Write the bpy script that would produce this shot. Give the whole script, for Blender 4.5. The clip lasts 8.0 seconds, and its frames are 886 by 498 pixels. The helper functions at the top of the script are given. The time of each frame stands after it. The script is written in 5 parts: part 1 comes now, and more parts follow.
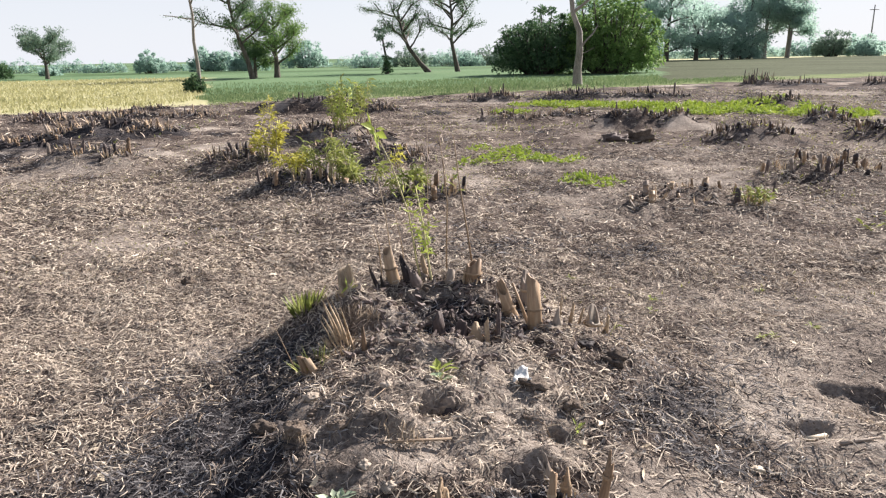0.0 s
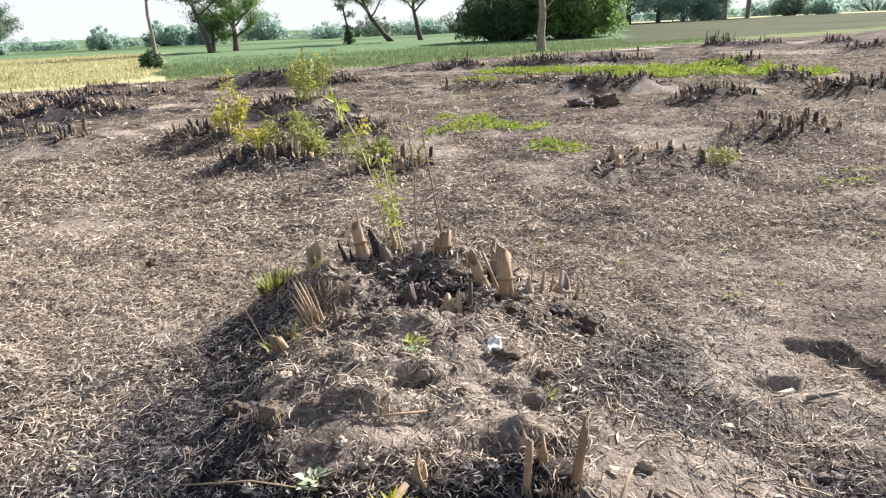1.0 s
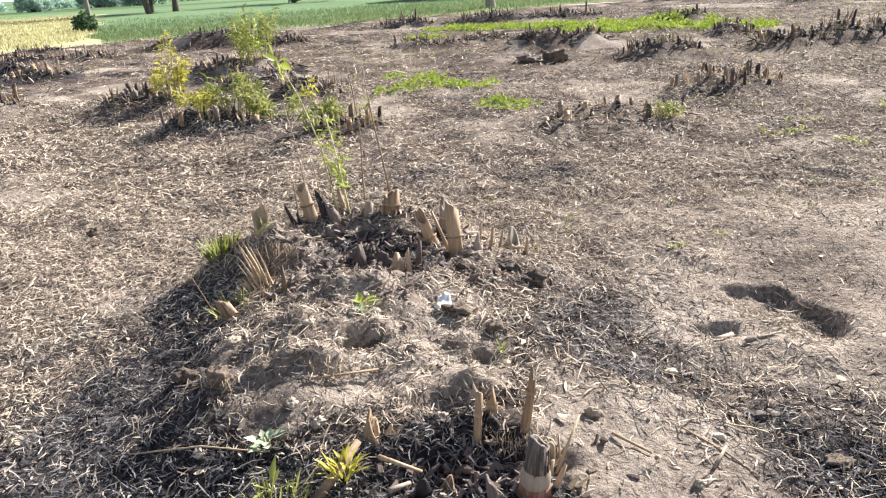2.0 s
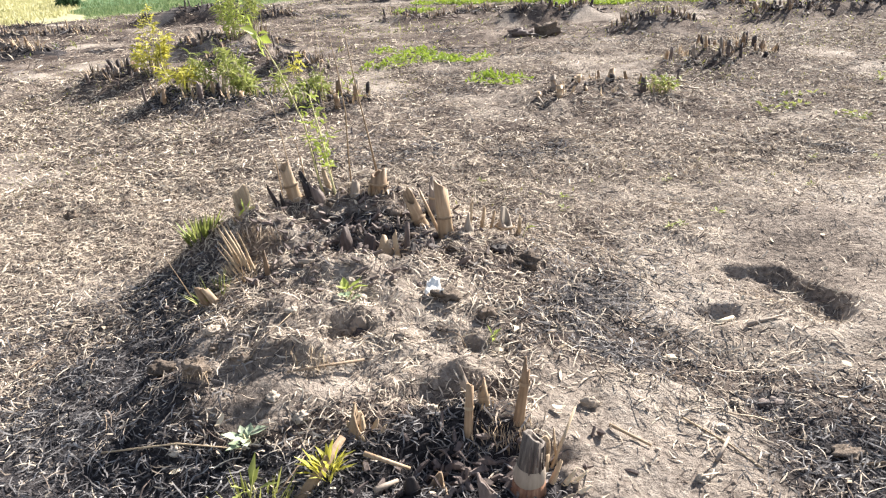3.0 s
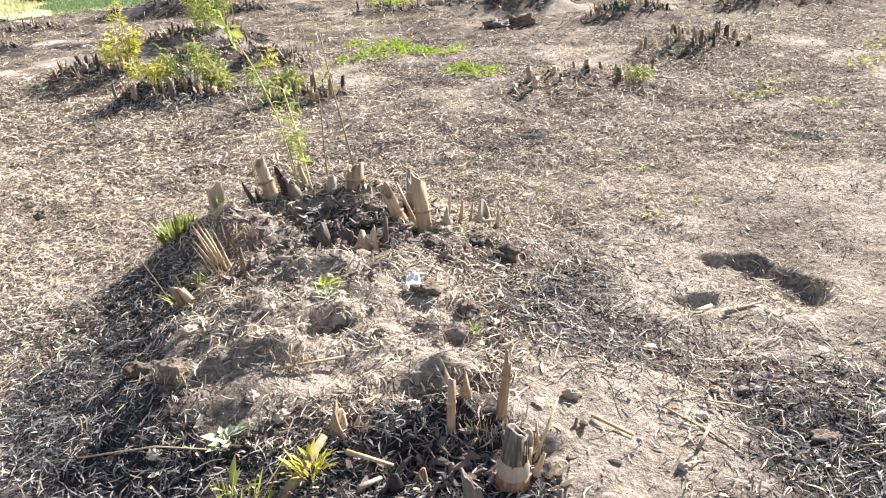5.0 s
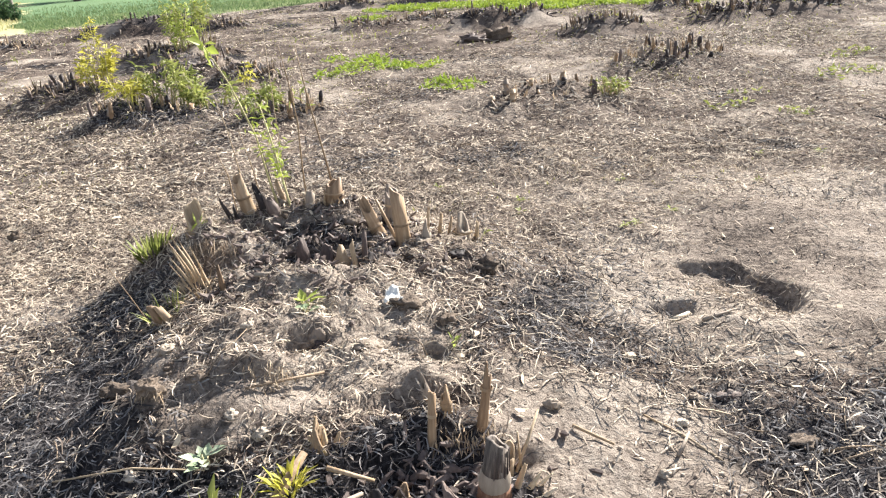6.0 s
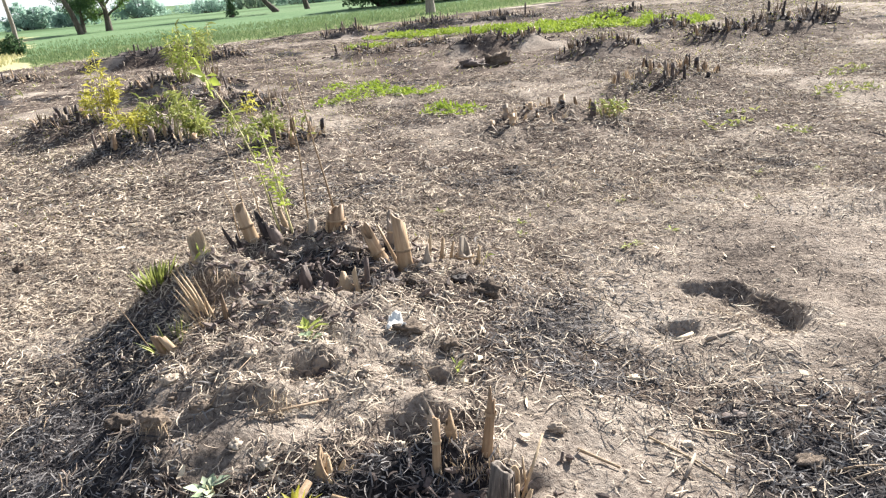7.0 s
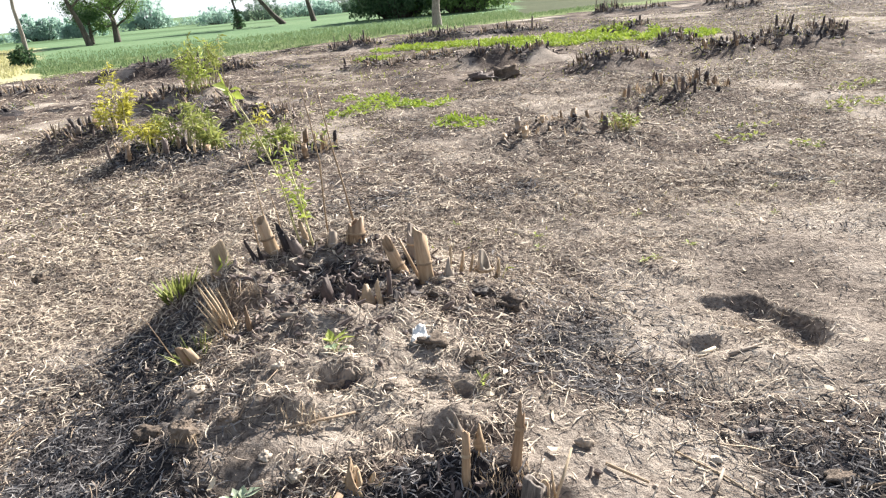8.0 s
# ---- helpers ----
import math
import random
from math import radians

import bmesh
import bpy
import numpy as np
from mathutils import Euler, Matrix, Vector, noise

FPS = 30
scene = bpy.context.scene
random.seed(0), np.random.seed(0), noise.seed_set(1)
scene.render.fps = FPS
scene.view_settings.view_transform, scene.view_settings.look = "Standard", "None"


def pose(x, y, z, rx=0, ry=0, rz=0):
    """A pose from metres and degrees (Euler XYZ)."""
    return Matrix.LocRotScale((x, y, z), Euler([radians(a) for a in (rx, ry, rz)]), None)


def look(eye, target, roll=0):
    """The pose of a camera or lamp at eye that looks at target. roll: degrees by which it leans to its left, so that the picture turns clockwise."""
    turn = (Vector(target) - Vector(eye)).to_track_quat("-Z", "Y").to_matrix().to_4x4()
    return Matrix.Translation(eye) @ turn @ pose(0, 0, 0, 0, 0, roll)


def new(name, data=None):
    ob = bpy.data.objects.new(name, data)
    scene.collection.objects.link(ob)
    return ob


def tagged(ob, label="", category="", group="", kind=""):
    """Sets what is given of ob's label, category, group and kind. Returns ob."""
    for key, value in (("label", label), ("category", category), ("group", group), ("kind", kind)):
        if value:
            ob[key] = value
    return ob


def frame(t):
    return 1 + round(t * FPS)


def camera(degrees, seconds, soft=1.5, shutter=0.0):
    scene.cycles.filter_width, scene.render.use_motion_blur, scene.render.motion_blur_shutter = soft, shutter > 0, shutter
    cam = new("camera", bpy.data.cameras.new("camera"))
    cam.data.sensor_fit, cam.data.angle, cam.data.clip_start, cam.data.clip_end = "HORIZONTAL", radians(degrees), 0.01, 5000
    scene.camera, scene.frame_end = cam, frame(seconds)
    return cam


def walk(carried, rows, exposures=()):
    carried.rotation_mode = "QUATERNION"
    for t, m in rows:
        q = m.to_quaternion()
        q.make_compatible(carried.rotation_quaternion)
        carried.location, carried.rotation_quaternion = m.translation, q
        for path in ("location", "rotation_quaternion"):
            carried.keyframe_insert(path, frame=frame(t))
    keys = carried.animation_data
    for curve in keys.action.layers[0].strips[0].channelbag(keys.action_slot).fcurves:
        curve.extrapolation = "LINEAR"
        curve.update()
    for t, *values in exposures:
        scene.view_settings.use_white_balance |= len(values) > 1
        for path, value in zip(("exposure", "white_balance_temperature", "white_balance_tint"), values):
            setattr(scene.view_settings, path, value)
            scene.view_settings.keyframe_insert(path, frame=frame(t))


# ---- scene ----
cam = camera(64.7, 8.0, soft=1.22)
PATH = [
    (0, (0.129, 0.087, 1.488), (0.029, 2.013, 0.957), -1.2),
    (0.5, (0.139, 0.123, 1.482), (0.158, 2.031, 0.882), -1.6),
    (1, (0.132, 0.113, 1.487), (0.115, 2.016, 0.873), -2.6),
    (1.5, (0.14, 0.094, 1.482), (0.191, 1.991, 0.849), -1.4),
    (1.7, (0.152, 0.093, 1.48), (0.241, 1.969, 0.793), -2.5),
    (2.8, (0.187, 0.232, 1.444), (0.275, 2.079, 0.682), -4.3),
    (3, (0.191, 0.243, 1.444), (0.308, 2.078, 0.657), -3.5),
    (3.5, (0.197, 0.233, 1.44), (0.388, 2.065, 0.663), -2.8),
    (4, (0.181, 0.246, 1.442), (0.34, 2.068, 0.633), -3.7),
    (4.5, (0.183, 0.261, 1.441), (0.34, 2.08, 0.625), -3.7),
    (6, (0.206, 0.255, 1.441), (0.435, 2.083, 0.663), -4.3),
    (6.5, (0.2, 0.246, 1.443), (0.407, 2.085, 0.684), -4.6),
    (7, (0.212, 0.244, 1.452), (0.44, 2.098, 0.736), -5.4),
    (7.5, (0.18, 0.261, 1.465), (0.335, 2.126, 0.761), -8.8),
    (8, (0.131, 0.244, 1.473), (0.353, 2.11, 0.788), -5.2),
]
walk(cam, [(t, look(eye, target, roll)) for t, eye, target, roll in PATH], [(0.0, 1.22, 6360, 15), (1.5, 1.50, 6360, 13), (3.0, 1.76, 6360, 11), (3.7, 1.80, 6360, 10.5), (4.5, 1.99, 6360, 10), (6.5, 1.68, 6380, 10), (8.0, 1.66, 6340, 10)])

LIGHT_FROM = (47.0, 31.0)  # degrees: the sun's bearing to the right of +y, and its height


# ---- world and light ----
world = bpy.data.worlds.new("sky")
scene.world = world
world.use_nodes = True
sky = world.node_tree.nodes.new("ShaderNodeTexSky")
sky.sky_type, sky.sun_disc = "NISHITA", False
sky.sun_elevation, sky.sun_rotation = radians(LIGHT_FROM[1]), radians(LIGHT_FROM[0])
sky.air_density, sky.dust_density, sky.ozone_density = 1.0, 0.35, 1.5
hazy = world.node_tree.nodes.new("ShaderNodeMix")  # a pale, hazy sky
hazy.data_type = "RGBA"
aim, split, low_sky = world.node_tree.nodes.new("ShaderNodeTexCoord"), world.node_tree.nodes.new("ShaderNodeSeparateXYZ"), world.node_tree.nodes.new("ShaderNodeMapRange")
world.node_tree.links.new(aim.outputs["Generated"], split.inputs[0])
world.node_tree.links.new(split.outputs["Z"], low_sky.inputs["Value"])
for key, value in (("From Min", 0.0), ("From Max", 0.8), ("To Min", 0.92), ("To Max", 0.06)):
    low_sky.inputs[key].default_value = value
world.node_tree.links.new(low_sky.outputs["Result"], hazy.inputs["Factor"])
hazy.inputs["B"].default_value = (9.35, 9.8, 10.15, 1)
world.node_tree.links.new(sky.outputs[0], hazy.inputs["A"])
world.node_tree.links.new(hazy.outputs["Result"], world.node_tree.nodes["Background"].inputs[0])
world.node_tree.nodes["Background"].inputs[1].default_value = 0.041
sun_data = bpy.data.lights.new("sun", "SUN")
sun_data.energy, sun_data.angle, sun_data.color = 5.0, radians(0.6), (1.0, 0.935, 0.835)
sun = new("sun", sun_data)
sun.matrix_world = look((0, 0, 0), [-c for c in (math.sin(radians(LIGHT_FROM[0])) * math.cos(radians(LIGHT_FROM[1])), math.cos(radians(LIGHT_FROM[0])) * math.cos(radians(LIGHT_FROM[1])), math.sin(radians(LIGHT_FROM[1])))])


# ---- materials ----
def surface(name, colours, scale=6.0, fine=60.0, rough=0.85, bump=0.4, vary=0.0, by="", stretch=(1, 1, 1), through_light=0.0, depth=0.01, mix=0.5, gloss=0.3):
    """A procedural surface: two noises drive a ramp of colours and a bump; vary shifts it by island or object."""
    m = bpy.data.materials.new(name)
    m.use_nodes = True
    tree, n, link = m.node_tree, m.node_tree.nodes, m.node_tree.links.new
    shader, out = n["Principled BSDF"], n["Material Output"]
    where = n.new("ShaderNodeTexCoord")
    turn = n.new("ShaderNodeMapping")
    turn.inputs["Scale"].default_value = stretch
    link(where.outputs["Object"], turn.inputs["Vector"])
    big, small = n.new("ShaderNodeTexNoise"), n.new("ShaderNodeTexNoise")
    for tex, s, d in ((big, scale, 5.0), (small, fine, 6.0)):
        tex.inputs["Scale"].default_value, tex.inputs["Detail"].default_value, tex.inputs["Roughness"].default_value = s, d, 0.65
        link(turn.outputs[0], tex.inputs["Vector"])
    both = n.new("ShaderNodeMix")
    both.inputs[0].default_value = mix
    link(big.outputs["Fac"], both.inputs[2]), link(small.outputs["Fac"], both.inputs[3])
    value = both.outputs[0]
    if vary:
        info = n.new("ShaderNodeNewGeometry" if by == "island" else "ShaderNodeObjectInfo")
        shift = n.new("ShaderNodeMath")
        shift.operation = "MULTIPLY_ADD"
        shift.inputs[1].default_value = vary
        link(info.outputs["Random Per Island" if by == "island" else "Random"], shift.inputs[0])
        lower = n.new("ShaderNodeMath")
        lower.operation = "SUBTRACT"
        lower.inputs[1].default_value = vary / 2
        link(value, lower.inputs[0]), link(lower.outputs[0], shift.inputs[2])
        value = shift.outputs[0]
    ramp = n.new("ShaderNodeValToRGB")
    lo, hi = (0.5 - 0.5 * vary - 0.12, 0.5 + 0.5 * vary + 0.12)
    while len(ramp.color_ramp.elements) < len(colours):
        ramp.color_ramp.elements.new(0.5)
    for i, c in enumerate(colours):
        ramp.color_ramp.elements[i].position = lo + (hi - lo) * i / (len(colours) - 1)
        ramp.color_ramp.elements[i].color = (*c, 1)
    link(value, ramp.inputs[0])
    link(ramp.outputs[0], shader.inputs["Base Color"])
    shader.inputs["Roughness"].default_value = rough
    shader.inputs["Specular IOR Level"].default_value = gloss
    if bump:
        b = n.new("ShaderNodeBump")
        b.inputs["Strength"].default_value, b.inputs["Distance"].default_value = bump, depth
        link(small.outputs["Fac"], b.inputs["Height"])
        link(b.outputs[0], shader.inputs["Normal"])
    if through_light:
        glow, blend = n.new("ShaderNodeBsdfTranslucent"), n.new("ShaderNodeMixShader")
        blend.inputs[0].default_value = through_light
        link(ramp.outputs[0], glow.inputs["Color"])
        link(shader.outputs[0], blend.inputs[1]), link(glow.outputs[0], blend.inputs[2]), link(blend.outputs[0], out.inputs[0])
    return m


SOIL = surface("dry_soil", [(0.085, 0.07, 0.062), (0.20, 0.166, 0.142), (0.30, 0.257, 0.22), (0.40, 0.35, 0.305)], 1.1, 45, 1.0, 0.9, depth=0.02, mix=0.45, gloss=0.04)


def add_soil_kinds(m, kinds):
    """Blends further kinds of soil over m's colour: each by a mask on the mesh with a ragged edge."""
    n, link = m.node_tree.nodes, m.node_tree.links.new
    shader = n["Principled BSDF"]
    ramp = shader.inputs["Base Color"].links[0].from_node
    fine = ramp.inputs[0].links[0].from_node
    colour = ramp.outputs[0]
    edge = n.new("ShaderNodeTexNoise")
    edge.inputs["Scale"].default_value, edge.inputs["Detail"].default_value = 16.0, 7.0
    for name, shades in kinds:
        mask, add, fade = n.new("ShaderNodeAttribute"), n.new("ShaderNodeMath"), n.new("ShaderNodeMapRange")
        mask.attribute_name = name
        add.operation = "MULTIPLY_ADD"
        add.inputs[1].default_value = 1.1
        link(edge.outputs["Fac"], add.inputs[0]), link(mask.outputs["Fac"], add.inputs[2])
        fade.interpolation_type = "SMOOTHSTEP"
        fade.inputs["From Min"].default_value, fade.inputs["From Max"].default_value = 0.95, 1.25
        link(add.outputs[0], fade.inputs["Value"])
        own, blend = n.new("ShaderNodeValToRGB"), n.new("ShaderNodeMix")
        while len(own.color_ramp.elements) < len(shades):
            own.color_ramp.elements.new(0.5)
        for i, c in enumerate(shades):
            own.color_ramp.elements[i].position, own.color_ramp.elements[i].color = 0.38 + 0.24 * i / (len(shades) - 1), (*c, 1)
        link(fine.outputs[0], own.inputs[0])
        blend.data_type = "RGBA"
        link(fade.outputs["Result"], blend.inputs["Factor"]), link(colour, blend.inputs["A"]), link(own.outputs[0], blend.inputs["B"])
        colour = blend.outputs["Result"]
    link(colour, shader.inputs["Base Color"])


add_soil_kinds(SOIL, [
    # Rotted soil under litter, darkened further to paint shade between the strips.
    ("rot_and_shade", [(0.03, 0.024, 0.023), (0.078, 0.061, 0.054), (0.155, 0.125, 0.107), (0.27, 0.227, 0.193)]),
    ("sandy", [(0.30, 0.262, 0.22), (0.40, 0.352, 0.30), (0.48, 0.43, 0.375)]),
    # Burnt soil; its blackest, purplish tones also paint shade between litter.
    ("ash", [(0.010, 0.010, 0.011), (0.026, 0.024, 0.026), (0.064, 0.058, 0.06), (0.145, 0.13, 0.126)]),
])
VERGE = surface("verge_ground", [(0.09, 0.12, 0.05), (0.15, 0.19, 0.08), (0.22, 0.24, 0.12)], 0.6, 9, 1.0, 0.5, depth=0.05, gloss=0.05)
# Greyed and blued a little: distance haze is put into the meadow's colour.
FIELD = surface("green_field", [(0.08, 0.15, 0.075), (0.125, 0.20, 0.10), (0.18, 0.25, 0.14)], 0.05, 3, 1.0, 0.4, depth=0.05, gloss=0.08)
DARK_FIELD = surface("dark_green_field", [(0.04, 0.09, 0.025), (0.07, 0.13, 0.04)], 0.05, 3, 0.95, 0.4, depth=0.05)
GRAIN_GROUND = surface("grain_ground", [(0.30, 0.30, 0.14), (0.40, 0.38, 0.20), (0.48, 0.45, 0.26)], 0.15, 5, 0.95, 0.4, depth=0.05)
PLOUGH = surface("ploughed_soil", [(0.06, 0.068, 0.042), (0.088, 0.10, 0.062), (0.122, 0.132, 0.085)], 0.08, 2.5, 1.0, 0.6, depth=0.06, gloss=0.03)
LITTER = surface("dry_bamboo_litter", [(0.038, 0.032, 0.034), (0.155, 0.124, 0.108), (0.40, 0.333, 0.27), (0.62, 0.535, 0.43), (0.75, 0.67, 0.56)], 2, 40, 0.85, 0.3, vary=0.6, by="island", through_light=0.10, gloss=0.1)
# Burnt leaves; the blue in their dark tones stands in for skylit shade.
BURNT_LITTER = surface("burnt_bamboo_litter", [(0.011, 0.011, 0.013), (0.026, 0.025, 0.029), (0.07, 0.064, 0.066), (0.19, 0.18, 0.18), (0.46, 0.435, 0.42)], 3, 40, 0.8, 0.3, vary=0.6, by="island", gloss=0.15)
TWIG = surface("dry_twig", [(0.10, 0.075, 0.055), (0.27, 0.20, 0.14), (0.46, 0.37, 0.27)], 8, 60, 0.8, 0.4, vary=0.6, by="island")
CANE = surface("dry_bamboo_cane", [(0.07, 0.046, 0.03), (0.22, 0.145, 0.09), (0.37, 0.26, 0.165), (0.52, 0.405, 0.285)], 5, 30, 0.6, 0.35, vary=0.3, by="object", stretch=(3, 3, 0.35), depth=0.004)
GREY_CANE = surface("weathered_bamboo_cane", [(0.13, 0.105, 0.09), (0.27, 0.22, 0.18), (0.42, 0.36, 0.29)], 5, 30, 0.75, 0.4, vary=0.4, by="object", stretch=(3, 3, 0.35), depth=0.004)
CHAR = surface("charred_bamboo", [(0.014, 0.012, 0.013), (0.045, 0.036, 0.037), (0.12, 0.092, 0.085), (0.24, 0.19, 0.165)], 6, 40, 0.7, 0.5, vary=0.45, by="object", stretch=(2, 2, 0.5), depth=0.006)
RED_CANE = surface("reddish_cane_base", [(0.12, 0.05, 0.034), (0.23, 0.115, 0.07), (0.34, 0.20, 0.13)], 7, 40, 0.6, 0.3, stretch=(3, 3, 0.4), depth=0.004)
SHEATH = surface("dry_culm_sheath", [(0.27, 0.19, 0.12), (0.46, 0.35, 0.235), (0.63, 0.52, 0.38)], 8, 70, 0.7, 0.3, vary=0.4, by="island", stretch=(3, 3, 0.5), through_light=0.15)
GREEN_STEM = surface("shoot_stem", [(0.33, 0.30, 0.13), (0.50, 0.45, 0.24), (0.62, 0.56, 0.36)], 8, 50, 0.6, 0.2, vary=0.3, by="object")
BROWN_STEM = surface("dry_shoot_stem", [(0.17, 0.115, 0.075), (0.33, 0.24, 0.155), (0.46, 0.37, 0.26)], 8, 50, 0.7, 0.3, vary=0.3, by="object")
LEAF = surface("fresh_leaf", [(0.19, 0.25, 0.045), (0.36, 0.43, 0.085), (0.52, 0.57, 0.17)], 6, 40, 0.5, 0.1, vary=0.5, by="island", through_light=0.4)
YELLOW_LEAF = surface("yellowing_leaf", [(0.30, 0.29, 0.04), (0.50, 0.47, 0.08), (0.65, 0.61, 0.18)], 6, 40, 0.55, 0.1, vary=0.5, by="island", through_light=0.4)
OLIVE_LEAF = surface("olive_leaf", [(0.13, 0.165, 0.045), (0.28, 0.315, 0.085), (0.47, 0.48, 0.18)], 6, 40, 0.55, 0.1, vary=0.6, by="island", through_light=0.35)
PALE_LEAF = surface("pale_weed_leaf", [(0.16, 0.24, 0.12), (0.34, 0.42, 0.27), (0.55, 0.60, 0.46)], 12, 60, 0.5, 0.1, vary=0.4, by="island", through_light=0.2)
WEED = surface("bright_ground_weed", [(0.15, 0.23, 0.03), (0.27, 0.36, 0.045), (0.41, 0.48, 0.10)], 1.5, 20, 0.6, 0.1, vary=0.5, by="island", through_light=0.35)
GRASS = surface("verge_grass", [(0.09, 0.145, 0.06), (0.155, 0.225, 0.10), (0.26, 0.31, 0.16)], 0.3, 8, 0.7, 0.1, vary=0.5, by="island", through_light=0.35)
GRAIN = surface("ripening_grain", [(0.33, 0.33, 0.15), (0.44, 0.42, 0.22), (0.53, 0.49, 0.29)], 0.2, 6, 0.7, 0.1, vary=0.15, by="island", through_light=0.35)
# The green is shifted towards blue to paint in some haze.
TREE_LEAF = surface("tree_leaf", [(0.04, 0.085, 0.045), (0.075, 0.14, 0.065), (0.14, 0.215, 0.10)], 0.4, 6, 0.6, 0.1, vary=0.5, by="island", through_light=0.42)
# Lighter leaf green, brightened to paint sun on the thicket's right half.
LIGHT_LEAF = surface("light_tree_leaf", [(0.07, 0.14, 0.045), (0.15, 0.25, 0.075), (0.28, 0.40, 0.13)], 0.4, 6, 0.6, 0.1, vary=0.5, by="island", through_light=0.45)
# Greyer, lighter green; part of that stands in for distance haze.
GREY_LEAF = surface("grey_green_leaf", [(0.12, 0.19, 0.14), (0.18, 0.26, 0.19), (0.26, 0.34, 0.25)], 0.4, 6, 0.6, 0.1, vary=0.5, by="island", through_light=0.45)
# Distance haze put into the leaf colour: paler, bluer, more light let through.
HAZED_LEAF = surface("hazed_leaf", [(0.29, 0.42, 0.365), (0.36, 0.50, 0.43), (0.44, 0.58, 0.49)], 0.1, 3, 0.8, 0.1, vary=0.3, by="island", through_light=0.65)
BARK = surface("tree_bark", [(0.035, 0.030, 0.026), (0.08, 0.068, 0.058), (0.15, 0.13, 0.11)], 2, 18, 0.9, 0.7, stretch=(2, 2, 0.5), depth=0.03)
PALE_BARK = surface("pale_bark", [(0.13, 0.115, 0.10), (0.24, 0.215, 0.19), (0.36, 0.33, 0.30)], 2, 18, 0.85, 0.6, stretch=(2, 2, 0.5), depth=0.02)
STONE = surface("clay_stone", [(0.24, 0.19, 0.15), (0.40, 0.34, 0.28), (0.52, 0.46, 0.39)], 15, 90, 0.9, 0.5, vary=0.3, by="object")
CLOD = surface("grey_soil_clod", [(0.05, 0.04, 0.034), (0.14, 0.108, 0.085), (0.29, 0.235, 0.19)], 9, 60, 0.95, 1.0, vary=0.2, by="object")
DARK_CANE = surface("soot_streaked_cane", [(0.035, 0.03, 0.028), (0.12, 0.10, 0.088), (0.27, 0.23, 0.20)], 6, 40, 0.75, 0.4, stretch=(4, 4, 0.3), depth=0.004)
GREEN_BLADE = surface("yellow_green_grass", [(0.24, 0.25, 0.06), (0.37, 0.38, 0.11), (0.50, 0.49, 0.20)], 2, 30, 0.7, 0.1, vary=0.5, by="island", through_light=0.35)
SANDY_CLOD = surface("sandy_soil_clod", [(0.12, 0.096, 0.08), (0.23, 0.19, 0.16), (0.36, 0.31, 0.265)], 9, 60, 0.95, 1.0, vary=0.2, by="object", gloss=0.05)
PAPER = surface("white_scrap", [(0.62, 0.61, 0.58), (0.78, 0.77, 0.74), (0.86, 0.85, 0.82)], 20, 90, 0.6, 0.3)
POLE = surface("grey_pole", [(0.15, 0.15, 0.15), (0.24, 0.24, 0.23)], 2, 20, 0.8, 0.2)
CRUMB = surface("soil_crumb", [(0.10, 0.08, 0.066), (0.24, 0.19, 0.155), (0.37, 0.305, 0.25), (0.50, 0.43, 0.36)], 4, 60, 0.95, 0.5, vary=0.6, by="island")
BARE = surface("pale_fallen_leaf", [(0.42, 0.33, 0.22), (0.60, 0.50, 0.37), (0.72, 0.64, 0.52)], 20, 80, 0.7, 0.2, vary=0.3, by="object")


# ---- terrain ----
def value_noise(x, y, seed=0):
    """Smooth noise from -1 to 1 on a grid of one unit."""
    xi, yi = np.floor(x), np.floor(y)
    fx, fy = x - xi, y - yi
    fx, fy = fx * fx * (3 - 2 * fx), fy * fy * (3 - 2 * fy)

    def corner(i, j):
        h = np.sin(i * 127.1 + j * 311.7 + seed * 74.7) * 43758.5453
        return 2 * (h - np.floor(h)) - 1

    top = corner(xi, yi) * (1 - fx) + corner(xi + 1, yi) * fx
    low = corner(xi, yi + 1) * (1 - fx) + corner(xi + 1, yi + 1) * fx
    return top * (1 - fy) + low * fy


def hump(x, y, cx, cy, sx, sy, h, sharp=1.0):
    d = ((x - cx) / sx) ** 2 + ((y - cy) / sy) ** 2
    return h * np.exp(-0.5 * d ** sharp)


